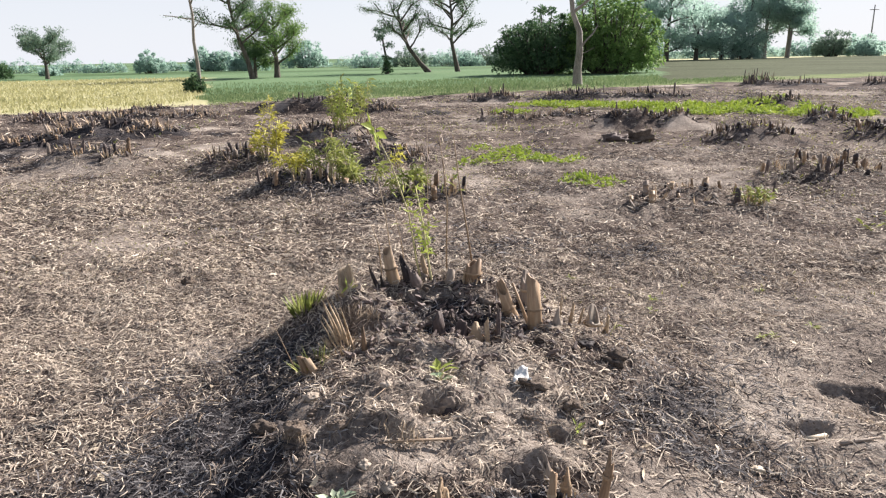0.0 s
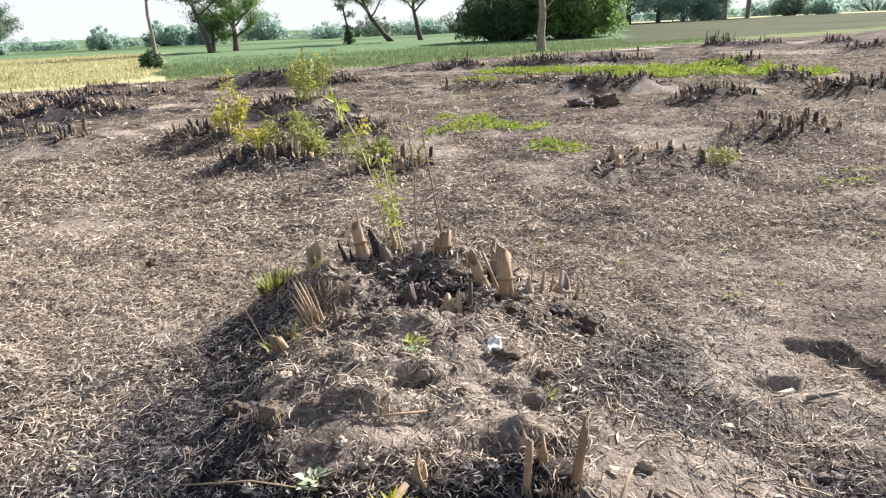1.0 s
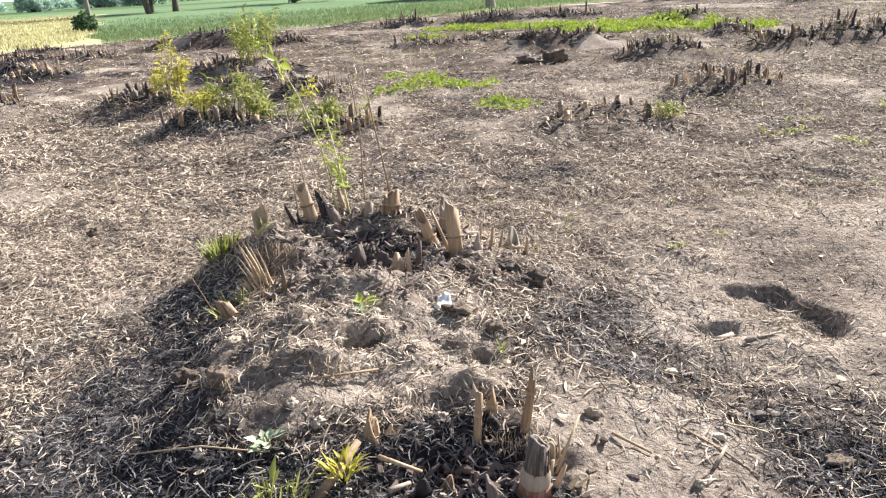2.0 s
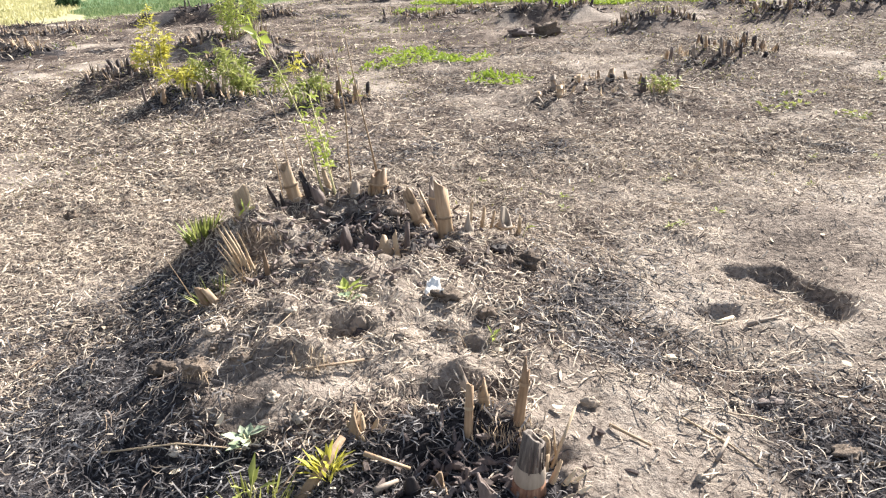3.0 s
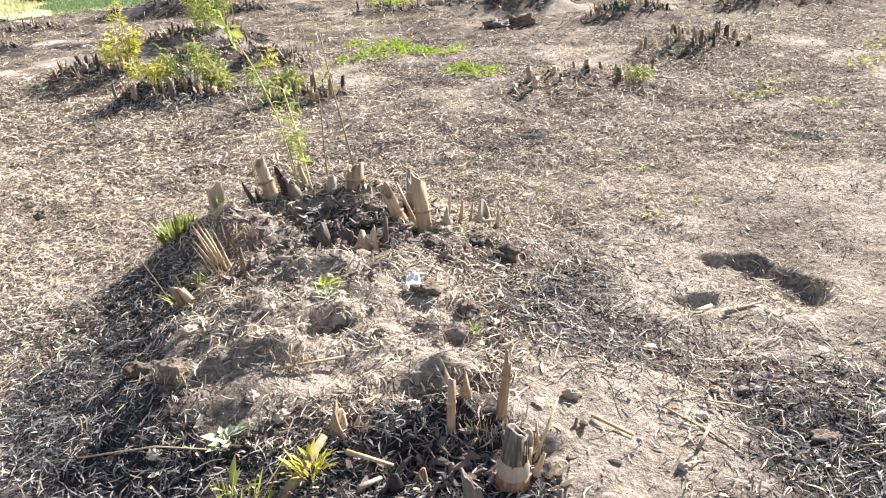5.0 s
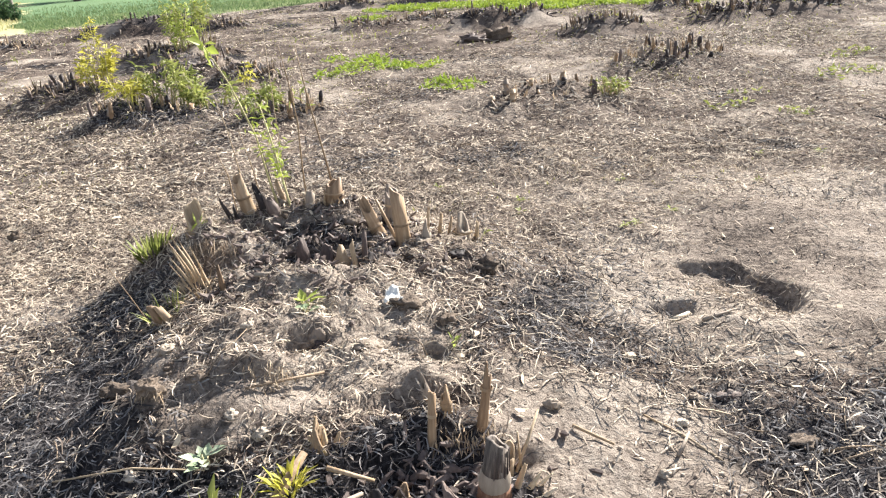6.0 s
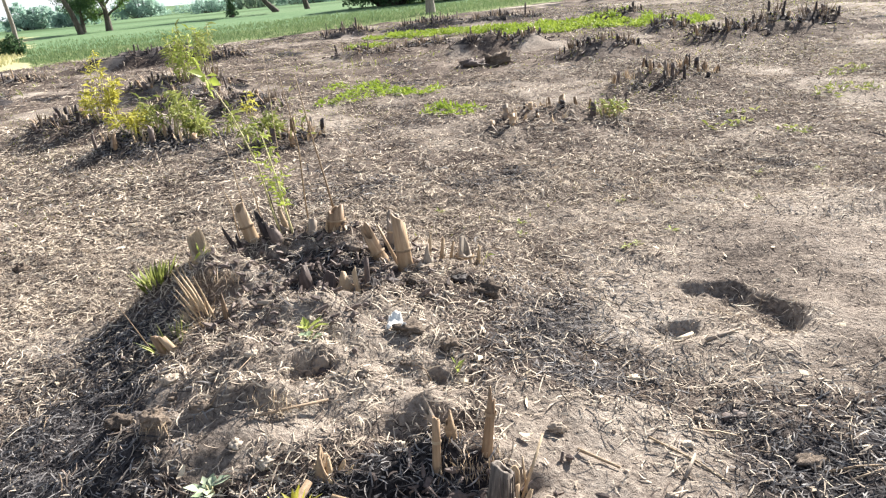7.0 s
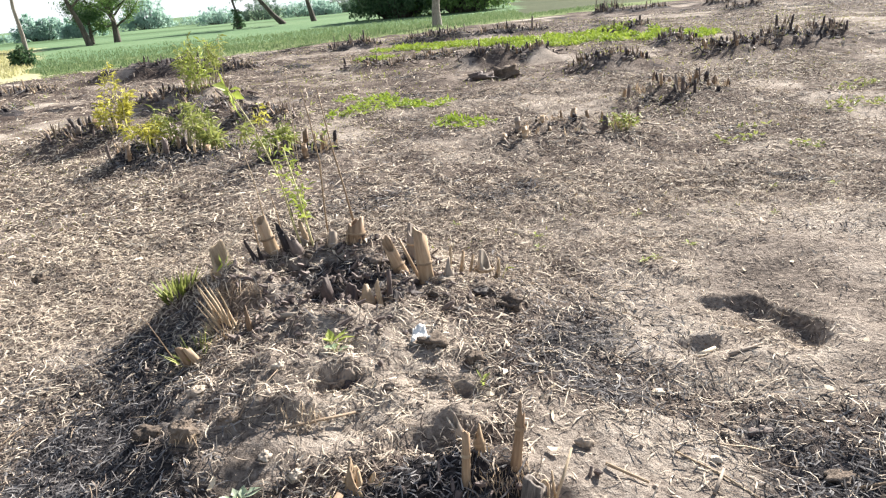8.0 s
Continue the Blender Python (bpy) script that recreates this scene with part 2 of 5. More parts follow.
# Far stump clumps: centre, width, depth, stub height, number of stubs, share of burnt stubs, mound height.
CLUMPS = [
    (-10.9, 17.7, 1.6, 0.8, 0.42, 30, 0.7, 0.08),
    (-7.9, 14.1, 1.4, 0.8, 0.34, 22, 0.5, 0.14),
    (-6.7, 14.3, 1.2, 0.8, 0.36, 20, 0.35, 0.14),
    (-8.0, 12.5, 1.3, 0.7, 0.30, 18, 0.6, 0.14),
    (-5.6, 10.3, 1.2, 0.6, 0.24, 11, 0.45, 0.14),
    (-9.7, 19.1, 2.0, 0.8, 0.40, 26, 0.7, 0.08),
    (-7.6, 18.9, 1.8, 0.7, 0.38, 24, 0.5, 0.06),
    (-10.0, 21.9, 1.3, 0.7, 0.34, 16, 0.7, 0.08),
    (-4.7, 20.4, 3.0, 0.8, 0.34, 16, 1.0, 0.22),
    (-3.05, 9.6, 1.3, 0.7, 0.34, 14, 0.8, 0.12),
    (-2.5, 13.3, 1.5, 0.9, 0.40, 18, 0.75, 0.15),
    (-1.75, 7.95, 1.2, 0.7, 0.20, 9, 0.5, 0.11),
    (-1.0, 10.3, 0.9, 0.6, 0.30, 9, 0.7, 0.12),
    (-2.0, 11.4, 1.1, 0.9, 0.30, 7, 0.6, 0.14),
    (-2.6, 20.0, 1.1, 0.6, 0.34, 16, 0.8, 0.06),
    (0.66, 24.0, 1.7, 0.9, 0.56, 26, 1.0, 0.10),
    (3.3, 23.9, 2.1, 0.9, 0.56, 34, 0.9, 0.12),
    (5.7, 23.3, 2.4, 0.9, 0.46, 30, 0.8, 0.10),
    (0.95, 16.4, 1.4, 0.7, 0.38, 18, 0.8, 0.08),
    (2.3, 17.2, 1.2, 0.7, 0.30, 14, 0.7, 0.08),
    (3.65, 14.8, 1.9, 0.8, 0.34, 26, 0.8, 0.16),
    (4.65, 12.0, 1.3, 0.8, 0.36, 28, 0.9, 0.12),
    (12.0, 31.1, 1.3, 1.0, 0.80, 22, 1.0, 0.12),
    (13.3, 30.2, 2.1, 0.9, 0.46, 22, 0.9, 0.10),
    (8.1, 19.7, 1.6, 0.9, 0.44, 24, 1.0, 0.12),
    (7.35, 15.0, 0.9, 0.8, 0.36, 16, 0.9, 0.10),
    (7.0, 12.2, 1.3, 0.8, 0.36, 20, 0.9, 0.10),
    (4.2, 8.5, 1.35, 0.8, 0.20, 24, 0.35, 0.09),
    (2.35, 7.0, 1.3, 0.7, 0.17, 17, 0.25, 0.09),
    (16.3, 29.8, 1.2, 0.9, 0.50, 16, 1.0, 0.10),
    (14.6, 24.8, 1.4, 0.8, 0.46, 16, 1.0, 0.10),
    (8.6, 12.6, 1.6, 1.0, 0.46, 20, 0.9, 0.16),
    (-0.35, 7.6, 0.7, 0.45, 0.20, 8, 0.4, 0.07),
]


def clump_sum(x, y, wide, deep, sharp, use_height):
    """The clumps' mounds, or their outlines, added up; only near places are worked out."""
    x, y = np.asarray(x, float), np.asarray(y, float)
    total = np.zeros(np.broadcast(x, y).shape)
    for cx, cy, w, d, _, _, _, h in CLUMPS:
        near = (np.abs(x - cx) < 2.0 * w) & (np.abs(y - cy) < 2.4 * d)
        if near.any():
            total[near] += hump(x[near], y[near], cx, cy, wide * w, deep * d, h if use_height else 1.0, sharp)
    return total


# Outlines of the dug hole and of the small one beside it.
HOLE = [(1.48, 3.10), (1.62, 3.12), (1.79, 3.10), (1.90, 3.04), (1.95, 2.91), (1.99, 2.78), (2.01, 2.68), (1.97, 2.58), (1.90, 2.52), (1.80, 2.56), (1.78, 2.70), (1.68, 2.83), (1.56, 2.92)]
SMALL_HOLE = [(1.37, 2.74), (1.48, 2.78), (1.56, 2.72), (1.52, 2.63), (1.43, 2.62)]


def inside(x, y, outline):
    """The distance to an outline, negative within it; past half a metre it is cut off."""
    x, y = np.asarray(x, float), np.asarray(y, float)
    far = np.full(x.shape, 0.5)
    mx, my = sum(p[0] for p in outline) / len(outline), sum(p[1] for p in outline) / len(outline)
    near = np.hypot(x - mx, y - my) < 0.9
    if not near.any():
        return far
    px, py = x[near], y[near]
    d, within = np.full(px.shape, 0.5), np.zeros(px.shape, bool)
    for (ax, ay), (bx, by) in zip(outline, outline[1:] + outline[:1]):
        k = np.clip(((px - ax) * (bx - ax) + (py - ay) * (by - ay)) / ((bx - ax) ** 2 + (by - ay) ** 2), 0, 1)
        d = np.minimum(d, np.hypot(px - ax - k * (bx - ax), py - ay - k * (by - ay)))
        within ^= ((ay > py) != (by > py)) & (px < (bx - ax) * (py - ay) / (by - ay + 1e-12) + ax)
    far[near] = np.where(within, -d, d)
    return far


def height(x, y):
    """The height of the soil."""
    x, y = np.asarray(x, float), np.asarray(y, float)
    z = hump(x, y, 0.03, 3.32, 0.66, 0.60, 0.21, 1.6) + hump(x, y, 0.0, 2.45, 0.60, 0.40, 0.13, 1.4)
    z = z + hump(x, y, 0.15, 4.5, 0.6, 0.5, 0.05) + hump(x, y, -0.50, 2.85, 0.34, 0.34, 0.04) + hump(x, y, -0.36, 2.25, 0.20, 0.2, 0.05)
    z = z + hump(x, y, 0.76, 3.16, 0.12, 0.08, 0.05)
    z = z + hump(x, y, -0.80, 3.60, 0.10, 0.10, 0.06)
    # ledges, hollows and a root dome on the near mound; their edges are broken by a warp
    u, v = x + 0.03 * value_noise(x * 9, y * 9, 42) + 0.012 * value_noise(x * 23, y * 23, 43), y + 0.03 * value_noise(x * 9, y * 9, 44) + 0.012 * value_noise(x * 23, y * 23, 45)
    z = z + hump(u, v, -0.46, 3.40, 0.125, 0.11, 0.11, 2.2) - hump(u, v, -0.05, 3.25, 0.24, 0.10, 0.045, 3) - hump(u, v, 0.16, 3.02, 0.10, 0.06, 0.06, 3)
    z = z - hump(u, v, -0.04, 2.475, 0.075, 0.03, 0.06, 3) + hump(u, v, -0.02, 2.56, 0.12, 0.045, 0.028, 2.5) - hump(u, v, 0.405, 2.44, 0.03, 0.025, 0.06, 2.5)
    z = z + hump(u, v, 0.33, 2.29, 0.06, 0.045, 0.018, 2) + hump(u, v, 0.43, 2.25, 0.09, 0.06, 0.025, 2) - hump(u, v, 0.22, 2.15, 0.10, 0.06, 0.04, 2.5)
    z = z + hump(u, v, 0.44, 2.055, 0.13, 0.06, 0.045, 3) - hump(u, v, 0.38, 1.895, 0.22, 0.075, 0.05, 2.5) - hump(u, v, 0.15, 1.83, 0.10, 0.06, 0.03, 2)
    z = z + hump(u, v, -0.52, 2.35, 0.06, 0.045, 0.045, 2.5) + hump(u, v, -0.15, 2.345, 0.085, 0.045, 0.05, 3) + hump(u, v, -0.33, 2.40, 0.10, 0.05, 0.035, 3) + hump(u, v, -0.70, 2.46, 0.07, 0.04, 0.03, 3)
    z = z - hump(u, v, -0.42, 2.27, 0.09, 0.05, 0.03, 2.5) - hump(u, v, 0.62, 3.10, 0.06, 0.04, 0.035, 2.5)
    z = z + hump(x, y, -0.32, 3.78, 0.22, 0.16, 0.11) + hump(x, y, 0.08, 3.80, 0.20, 0.15, 0.10) + hump(x, y, -0.60, 3.55, 0.13, 0.13, 0.09)
    z = z + clump_sum(x, y, 0.52, 0.6, 1.5, 1) * (1.7 + 0.9 * value_noise(x * 3.3, y * 3.3, 10))
    # the dug hole and the small one beside it
    wx, wy = x + 0.018 * value_noise(x * 11, y * 11, 5), y + 0.018 * value_noise(x * 11, y * 11, 41)
    hole = np.clip(-inside(wx, wy, HOLE) / 0.065 + 0.5, 0, 1)
    arm = np.clip((x - 1.64) / 0.18, 0, 1)
    z = z - hole * hole * (3 - 2 * hole) * (0.02 + 0.038 * arm + 0.018 * value_noise(x * 14, y * 14, 16) - 0.06 * np.clip((2.86 - y) / 0.4, 0, 1) * np.clip((1.9 - x) / 0.2, 0, 1))
    small = np.clip(-inside(wx, wy, SMALL_HOLE) / 0.05 + 0.3, 0, 1)
    z = z - 0.045 * small * small * (3 - 2 * small)
    z = z + hump(x, y, 2.07, 2.66, 0.05, 0.12, 0.018) + hump(x, y, 1.50, 2.53, 0.13, 0.04, 0.02)
    z = z + hump(x, y, 1.75, 2.46, 0.35, 0.10, 0.035) + hump(x, y, 2.15, 3.0, 0.25, 0.25, 0.03)
    near = np.exp(-(np.hypot(x, y - 3) / 14) ** 2)
    rough = 0.030 * value_noise(x * 1.3, y * 1.3, 1) + 0.020 * value_noise(x * 3.1, y * 3.1, 2) + near * (0.013 * value_noise(x * 8, y * 8, 3) + 0.006 * value_noise(x * 19, y * 19, 4))
    lumpy = hump(x, y, 0.0, 2.8, 0.65, 0.75, 1.0, 1.6)
    rough = rough * (1 + 0.6 * lumpy) + lumpy * (0.015 * value_noise(x * 11, y * 11, 6) + 0.02 * value_noise(x * 5, y * 5, 7))
    crown = hump(x, y, 0.02, 3.3, 0.42, 0.42, 1.0, 2)
    rough = rough + crown * (0.034 * value_noise(x * 8, y * 8, 8) + 0.020 * value_noise(x * 17, y * 17, 9))
    return z + rough * np.exp(-(np.hypot(x, y) / 60) ** 4)


# ---- building ----
class Geo:
    """Collects vertices and faces of one mesh."""

    def __init__(self):
        self.v, self.f, self.n = [], [], 0

    def add(self, verts, faces):
        verts = np.asarray(verts, float).reshape(-1, 3)
        self.v.append(verts)
        self.f += [tuple(i + self.n for i in face) for face in faces]
        self.n += len(verts)
        return self

    def block(self, verts, faces):
        """Many pieces at once: faces is an array of vertex numbers."""
        self.v.append(np.asarray(verts, float).reshape(-1, 3))
        self.f += (np.asarray(faces) + self.n).tolist()
        self.n += len(self.v[-1])
        return self

    def tube(self, points, radii, sides=6, cap=True):
        points = [Vector(p) for p in points]
        rings, side = [], None
        for i, p in enumerate(points):
            along = (points[min(i + 1, len(points) - 1)] - points[max(i - 1, 0)]).normalized()
            if side is None:
                side = along.orthogonal().normalized()
            side = (side - along * side.dot(along)).normalized()
            other = along.cross(side)
            rings += [p + (side * math.cos(a) + other * math.sin(a)) * radii[i] for a in (2 * math.pi * k / sides for k in range(sides))]
        faces = [(i * sides + k, i * sides + (k + 1) % sides, (i + 1) * sides + (k + 1) % sides, (i + 1) * sides + k) for i in range(len(points) - 1) for k in range(sides)]
        if cap:
            faces += [tuple(range(sides))[::-1], tuple((len(points) - 1) * sides + k for k in range(sides))]
        return self.add(rings, faces)

    def mesh(self, name, material, smooth=True):
        me = bpy.data.meshes.new(name)
        me.from_pydata(np.concatenate(self.v) if self.v else [], [], self.f)
        me.materials.append(material)
        if smooth:
            me.shade_smooth()
        return me


def part(name, geo, material, parent, label="", smooth=True, kind=""):
    ob = new(name, geo if isinstance(geo, bpy.types.Mesh) else geo.mesh(name, material, smooth))
    ob.parent = parent
    return tagged(ob, label, kind=kind)


def thing(name, x, y, label, category, group="", z=None):
    """An Empty on the soil, to parent a thing's parts."""
    ob = new(name)
    ob.location = (x, y, float(height(x, y)) if z is None else z)
    ob.empty_display_size = 0.1
    return tagged(ob, label, category, group)


def single(name, geo, material, label, category, at_place=(0, 0, 0), group="", kind="", smooth=True):
    ob = new(name, geo.mesh(name, material, smooth))
    ob.location = at_place
    return tagged(ob, label, category, group, kind)


def soil(x, y):
    return float(height(x, y))


def unit(a):
    return a / np.maximum(np.linalg.norm(a, axis=-1, keepdims=True), 1e-9)


def blades(geo, place, way, across, length, width, fold=0.15, droop=0.0):
    """Pointed leaves with a folded middle: root, two flanks and a rib, tip."""
    n = len(place)
    way, across = unit(way), unit(across - way * np.sum(across * way, -1, keepdims=True))
    up = np.cross(across, way)
    length, width = np.broadcast_to(length, n)[:, None], np.broadcast_to(width, n)[:, None]
    rib = place + way * length * 0.42 - up * width * fold
    left, right = rib + across * width * 0.5 + up * width * fold * 2, rib - across * width * 0.5 + up * width * fold * 2
    tip = place + way * length - np.array((0, 0, 1.0)) * length * droop
    verts = np.stack([place, left, rib, right, tip], 1).reshape(-1, 3)
    base = (np.arange(n) * 5)[:, None, None]
    return geo.block(verts, (base + np.array([(0, 1, 2), (0, 2, 3), (1, 4, 2), (2, 4, 3)])).reshape(-1, 3))


def strips(geo, place, way, normal, length, width, curl, bow, quads=3):
    """Litter: narrow leaf strips of two or three quads, arched up by curl and bowed sideways, with tapered ends."""
    n = len(place)
    across = unit(np.cross(normal, way))
    length, width, curl, bow = length[:, None], width[:, None], curl[:, None], bow[:, None]
    rows = []
    for k, w in ((-0.5, 0.45), (-0.18, 1.0), (0.2, 0.9), (0.5, 0.25)) if quads == 3 else ((-0.5, 0.5), (0.0, 1.0), (0.5, 0.35)):
        mid = place + way * length * k + normal * length * curl * (0.25 - k * k) + across * length * bow * k * k
        rows += [mid + across * width * 0.5 * w, mid - across * width * 0.5 * w + normal * width * 0.25]
    base = (np.arange(n) * 2 * (quads + 1))[:, None, None]
    return geo.block(np.stack(rows, 1).reshape(-1, 3), (base + np.array([(2 * q, 2 * q + 2, 2 * q + 3, 2 * q + 1) for q in range(quads)])).reshape(-1, 4))


def slope(x, y, e=0.03):
    """The soil's normal."""
    dx, dy = (height(x + e, y) - height(x - e, y)) / (2 * e), (height(x, y + e) - height(x, y - e)) / (2 * e)
    return unit(np.stack([-dx, -dy, np.ones_like(dx)], -1))


def scatter_litter(geo, rng, x, y, long_, wide, tilt, lift, quads=3):
    n = len(x)
    normal = unit(slope(x, y) + rng.normal(0, tilt, (n, 3)))
    turn = rng.uniform(0, 2 * np.pi, n)
    way = np.stack([np.cos(turn), np.sin(turn), np.zeros(n)], -1)
    way = unit(way - normal * np.sum(way * normal, -1, keepdims=True))
    place = np.stack([x, y, height(x, y) + lift * rng.uniform(0.1, 1, n) ** 2], -1)
    return strips(geo, place, way, normal, long_, wide, rng.normal(0, 0.40, n), rng.normal(0, 0.55, n), quads)


# ---- ground ----
def graded(fine_from, fine_to, step, mid_to_low, mid_to_high, mid_step, far):
    """Grid lines: fine in the middle, coarser outwards, to the horizon."""
    out = list(np.arange(fine_from, fine_to, step))
    for sign, edge, mid in ((1, out[-1], mid_to_high), (-1, out[0], mid_to_low)):
        s, p, line = step, edge, []
        while abs(p) < far:
            s = min(s * 1.06, mid_step) if sign * p < sign * mid else s * 1.16
            p += sign * s
            line.append(p)
        out = out + line if sign > 0 else line[::-1] + out
    return np.array(out)


def beyond(x, y):
    """How far a place lies past the edge of the cut bamboo field."""
    return y - 0.5 * x - 29.3 + 0.7 * value_noise(x * 0.35, y * 0.35, 11) + 0.35 * value_noise(x * 1.7, y * 1.7, 12)


def is_grain(x, y):
    return (x < -13.2 - (y - 34.5) * 0.38 + 0.8 * value_noise(x * 0.3, y * 0.3, 13)) & (y < 68)


def is_plough(x, y):
    return (x > 9.0 + (y - 34) * 0.23 + 0.6 * value_noise(x * 0.3, y * 0.3, 14)) & (y < 135) & (beyond(x, y) > 4.5)


def charred(x, y):
    """Where the litter is burnt, round the mounds and in patches, and where mound shade is painted."""
    # Some humps also paint shade: mound's left-front slope, below the near stub ledge.
    c = 0.75 * hump(x, y, -0.85, 2.15, 0.40, 0.60, 1.0, 2) + 0.8 * hump(x, y, -0.9, 1.65, 0.8, 0.3, 1.0, 2) + 0.7 * hump(x, y, 1.65, 1.80, 0.5, 0.4, 1.0, 2) + 0.35 * hump(x, y, -1.5, 2.0, 0.6, 0.5, 1.0, 2) - 0.7 * hump(x, y, 0.82, 1.95, 0.2, 0.4, 1.0, 2) + 0.4 * hump(x, y, -0.9, 2.85, 0.22, 0.45, 1.0, 2) + 1.1 * hump(x, y, -0.1, 1.78, 0.6, 0.20, 1.0, 2) + 0.9 * hump(x, y, 0.95, 2.55, 0.34, 0.34, 0.8, 2) + 1.2 * hump(x, y, 0.34, 1.84, 0.30, 0.17, 1.0, 2) + 0.8 * hump(x, y, 0.26, 2.02, 0.10, 0.08, 1.0, 2) + 0.75 * hump(x, y, 0.05, 3.33, 0.33, 0.34, 1.0, 2)
    c = c + 0.55 * hump(x, y, -8.0, 13.0, 2.2, 2.6, 1.0, 2) + 0.25 * np.clip((y - 17) / 6, 0, 1) - 0.5 * hump(x, y, 0.5, 4.4, 1.0, 0.5, 1.0, 2) - 0.9 * hump(x, y, -2.3, 4.4, 1.5, 1.3, 1.0, 2) - 0.5 * hump(x, y, -3.0, 7.5, 1.6, 1.4, 1.0, 2) + 0.6 * hump(x, y, 1.39, 2.11, 0.06, 0.05, 1.0, 2) + 0.4 * hump(x, y, 1.5, 1.83, 0.10, 0.06, 1.0, 2) + 0.9 * np.clip(value_noise(x * 0.9, y * 0.9, 21) + 0.5 * value_noise(x * 2.7, y * 2.7, 22) - 0.34, 0, 1) + 0.8 * np.clip(value_noise(x * 2.1, y * 2.1, 26) + 0.6 * value_noise(x * 5.5, y * 5.5, 27) - 0.5, 0, 1)
    c = c + 0.7 * clump_sum(x, y, 0.5, 0.6, 2.0, 0) - 0.9 * hump(x, y, 4.2, 8.4, 1.2, 1.0, 1.0, 2) - 0.9 * hump(x, y, 2.35, 6.9, 1.1, 0.9, 1.0, 2) + 0.2 * hump(x, y, -2.2, 8.9, 1.1, 1.3, 1.0, 2)
    return np.clip(c, 0, 1)


def bare(x, y):
    """Where the soil shows: by the hole and in trodden patches."""
    b = 0.85 * hump(x, y, 2.1, 2.8, 0.8, 0.6, 1.0, 2) + 0.8 * hump(x, y, 0.72, 1.95, 0.16, 0.34, 1.0, 2) + 0.1 * hump(x, y, 0.2, 2.5, 0.5, 0.3, 1.0, 2) + 0.3 * hump(x, y, -0.42, 2.22, 0.20, 0.10, 1.0, 2) + 0.5 * hump(x, y, 2.6, 3.9, 0.8, 0.5, 1.0, 2) + 0.8 * hump(x, y, 0.95, 1.85, 0.3, 0.35, 1.0, 2) + 0.25 * hump(x, y, -0.1, 2.4, 0.5, 0.25, 1.0, 2) + 0.6 * hump(x, y, -0.29, 2.16, 0.10, 0.10, 1.0, 2) + 0.8 * hump(x, y, -0.60, 2.53, 0.09, 0.12, 1.0, 2) + 0.6 * hump(x, y, -0.08, 2.20, 0.09, 0.05, 1.0, 2) + 0.6 * hump(x, y, 0.36, 2.27, 0.11, 0.08, 1.0, 2) + 0.2 * hump(x, y, 0.2, 2.75, 0.3, 0.2, 1.0, 2) + 0.5 * hump(x, y, 0.0, 3.3, 0.4, 0.4, 1.0, 2)
    b = b + 0.9 * np.clip(value_noise(x * 0.7, y * 0.7, 23) + 0.4 * value_noise(x * 2.3, y * 2.3, 24) - 0.1, 0, 1)
    return np.clip(b - 0.7 * hump(x, y, 1.85, 2.75, 0.22, 0.25, 1.0, 2), 0, 0.92)


gx = graded(-1.0, 2.2, 0.0135, -12, 12, 0.17, 3000)
gy = graded(1.6, 4.0, 0.0135, -1, 30, 0.17, 3000)
X, Y = np.meshgrid(gx, gy)
Z = height(X, Y)
nx, ny = len(gx), len(gy)
ids = np.arange(nx * ny).reshape(ny, nx)
quads = np.stack([ids[:-1, :-1], ids[:-1, 1:], ids[1:, 1:], ids[1:, :-1]], -1).reshape(-1, 4)
ground_mesh = bpy.data.meshes.new("ground")
ground_mesh.vertices.add(nx * ny)
ground_mesh.vertices.foreach_set("co", np.stack([X, Y, Z], -1).ravel())
ground_mesh.loops.add(len(quads) * 4)
ground_mesh.loops.foreach_set("vertex_index", quads.ravel())
ground_mesh.polygons.add(len(quads))
ground_mesh.polygons.foreach_set("loop_start", np.arange(len(quads)) * 4)
fx, fy = (gx[:-1] + gx[1:]) / 2, (gy[:-1] + gy[1:]) / 2
FX, FY = np.meshgrid(fx, fy)
kind_of = np.zeros(FX.shape, int)
out_of_field = beyond(FX, FY) > 0
kind_of[out_of_field] = 2
kind_of[out_of_field & (beyond(FX, FY) < 9)] = 1
band = np.sin(FY * 0.16 + FX * 0.02 + 0.8 * value_noise(FX * 0.02, FY * 0.02, 15))
kind_of[out_of_field & (FY > 60) & (band > 0.55)] = 3
kind_of[out_of_field & is_grain(FX, FY)] = 4
kind_of[out_of_field & is_plough(FX, FY)] = 5
kind_of[(FY > 135) & (FY < 152) & (FX > 20)] = 4
for m in (SOIL, VERGE, FIELD, DARK_FIELD, GRAIN_GROUND, PLOUGH):
    ground_mesh.materials.append(m)
ground_mesh.polygons.foreach_set("material_index", kind_of.ravel().astype(np.int32))
ground_mesh.update(calc_edges=True)
sandy = 0.42 * hump(X, Y, 0.80, 1.95, 0.24, 0.42, 1, 2) + 0.4 * hump(X, Y, 0.35, 2.35, 0.22, 0.16, 1, 2) + hump(X, Y, 11.5, 27.2, 1.3, 0.5, 1, 2) + hump(X, Y, 9.2, 33.0, 1.6, 0.5, 1, 2) + hump(X, Y, -10.5, 23.2, 1.2, 0.5, 1, 2) + hump(X, Y, 13.5, 25.5, 1.0, 0.4, 1, 2)
# The second mask is eased on the near mound to offset strip shadows.
for name, values in (("ash", charred(X, Y) - 0.10), ("rot_and_shade", 1.05 - 1.5 * bare(X, Y) - 0.35 * hump(X, Y, 0.05, 2.5, 0.6, 0.45, 1, 2)), ("sandy", sandy)):
    ground_mesh.attributes.new(name, "FLOAT", "POINT").data.foreach_set("value", values.ravel().astype(np.float32))
ground_mesh.shade_smooth()
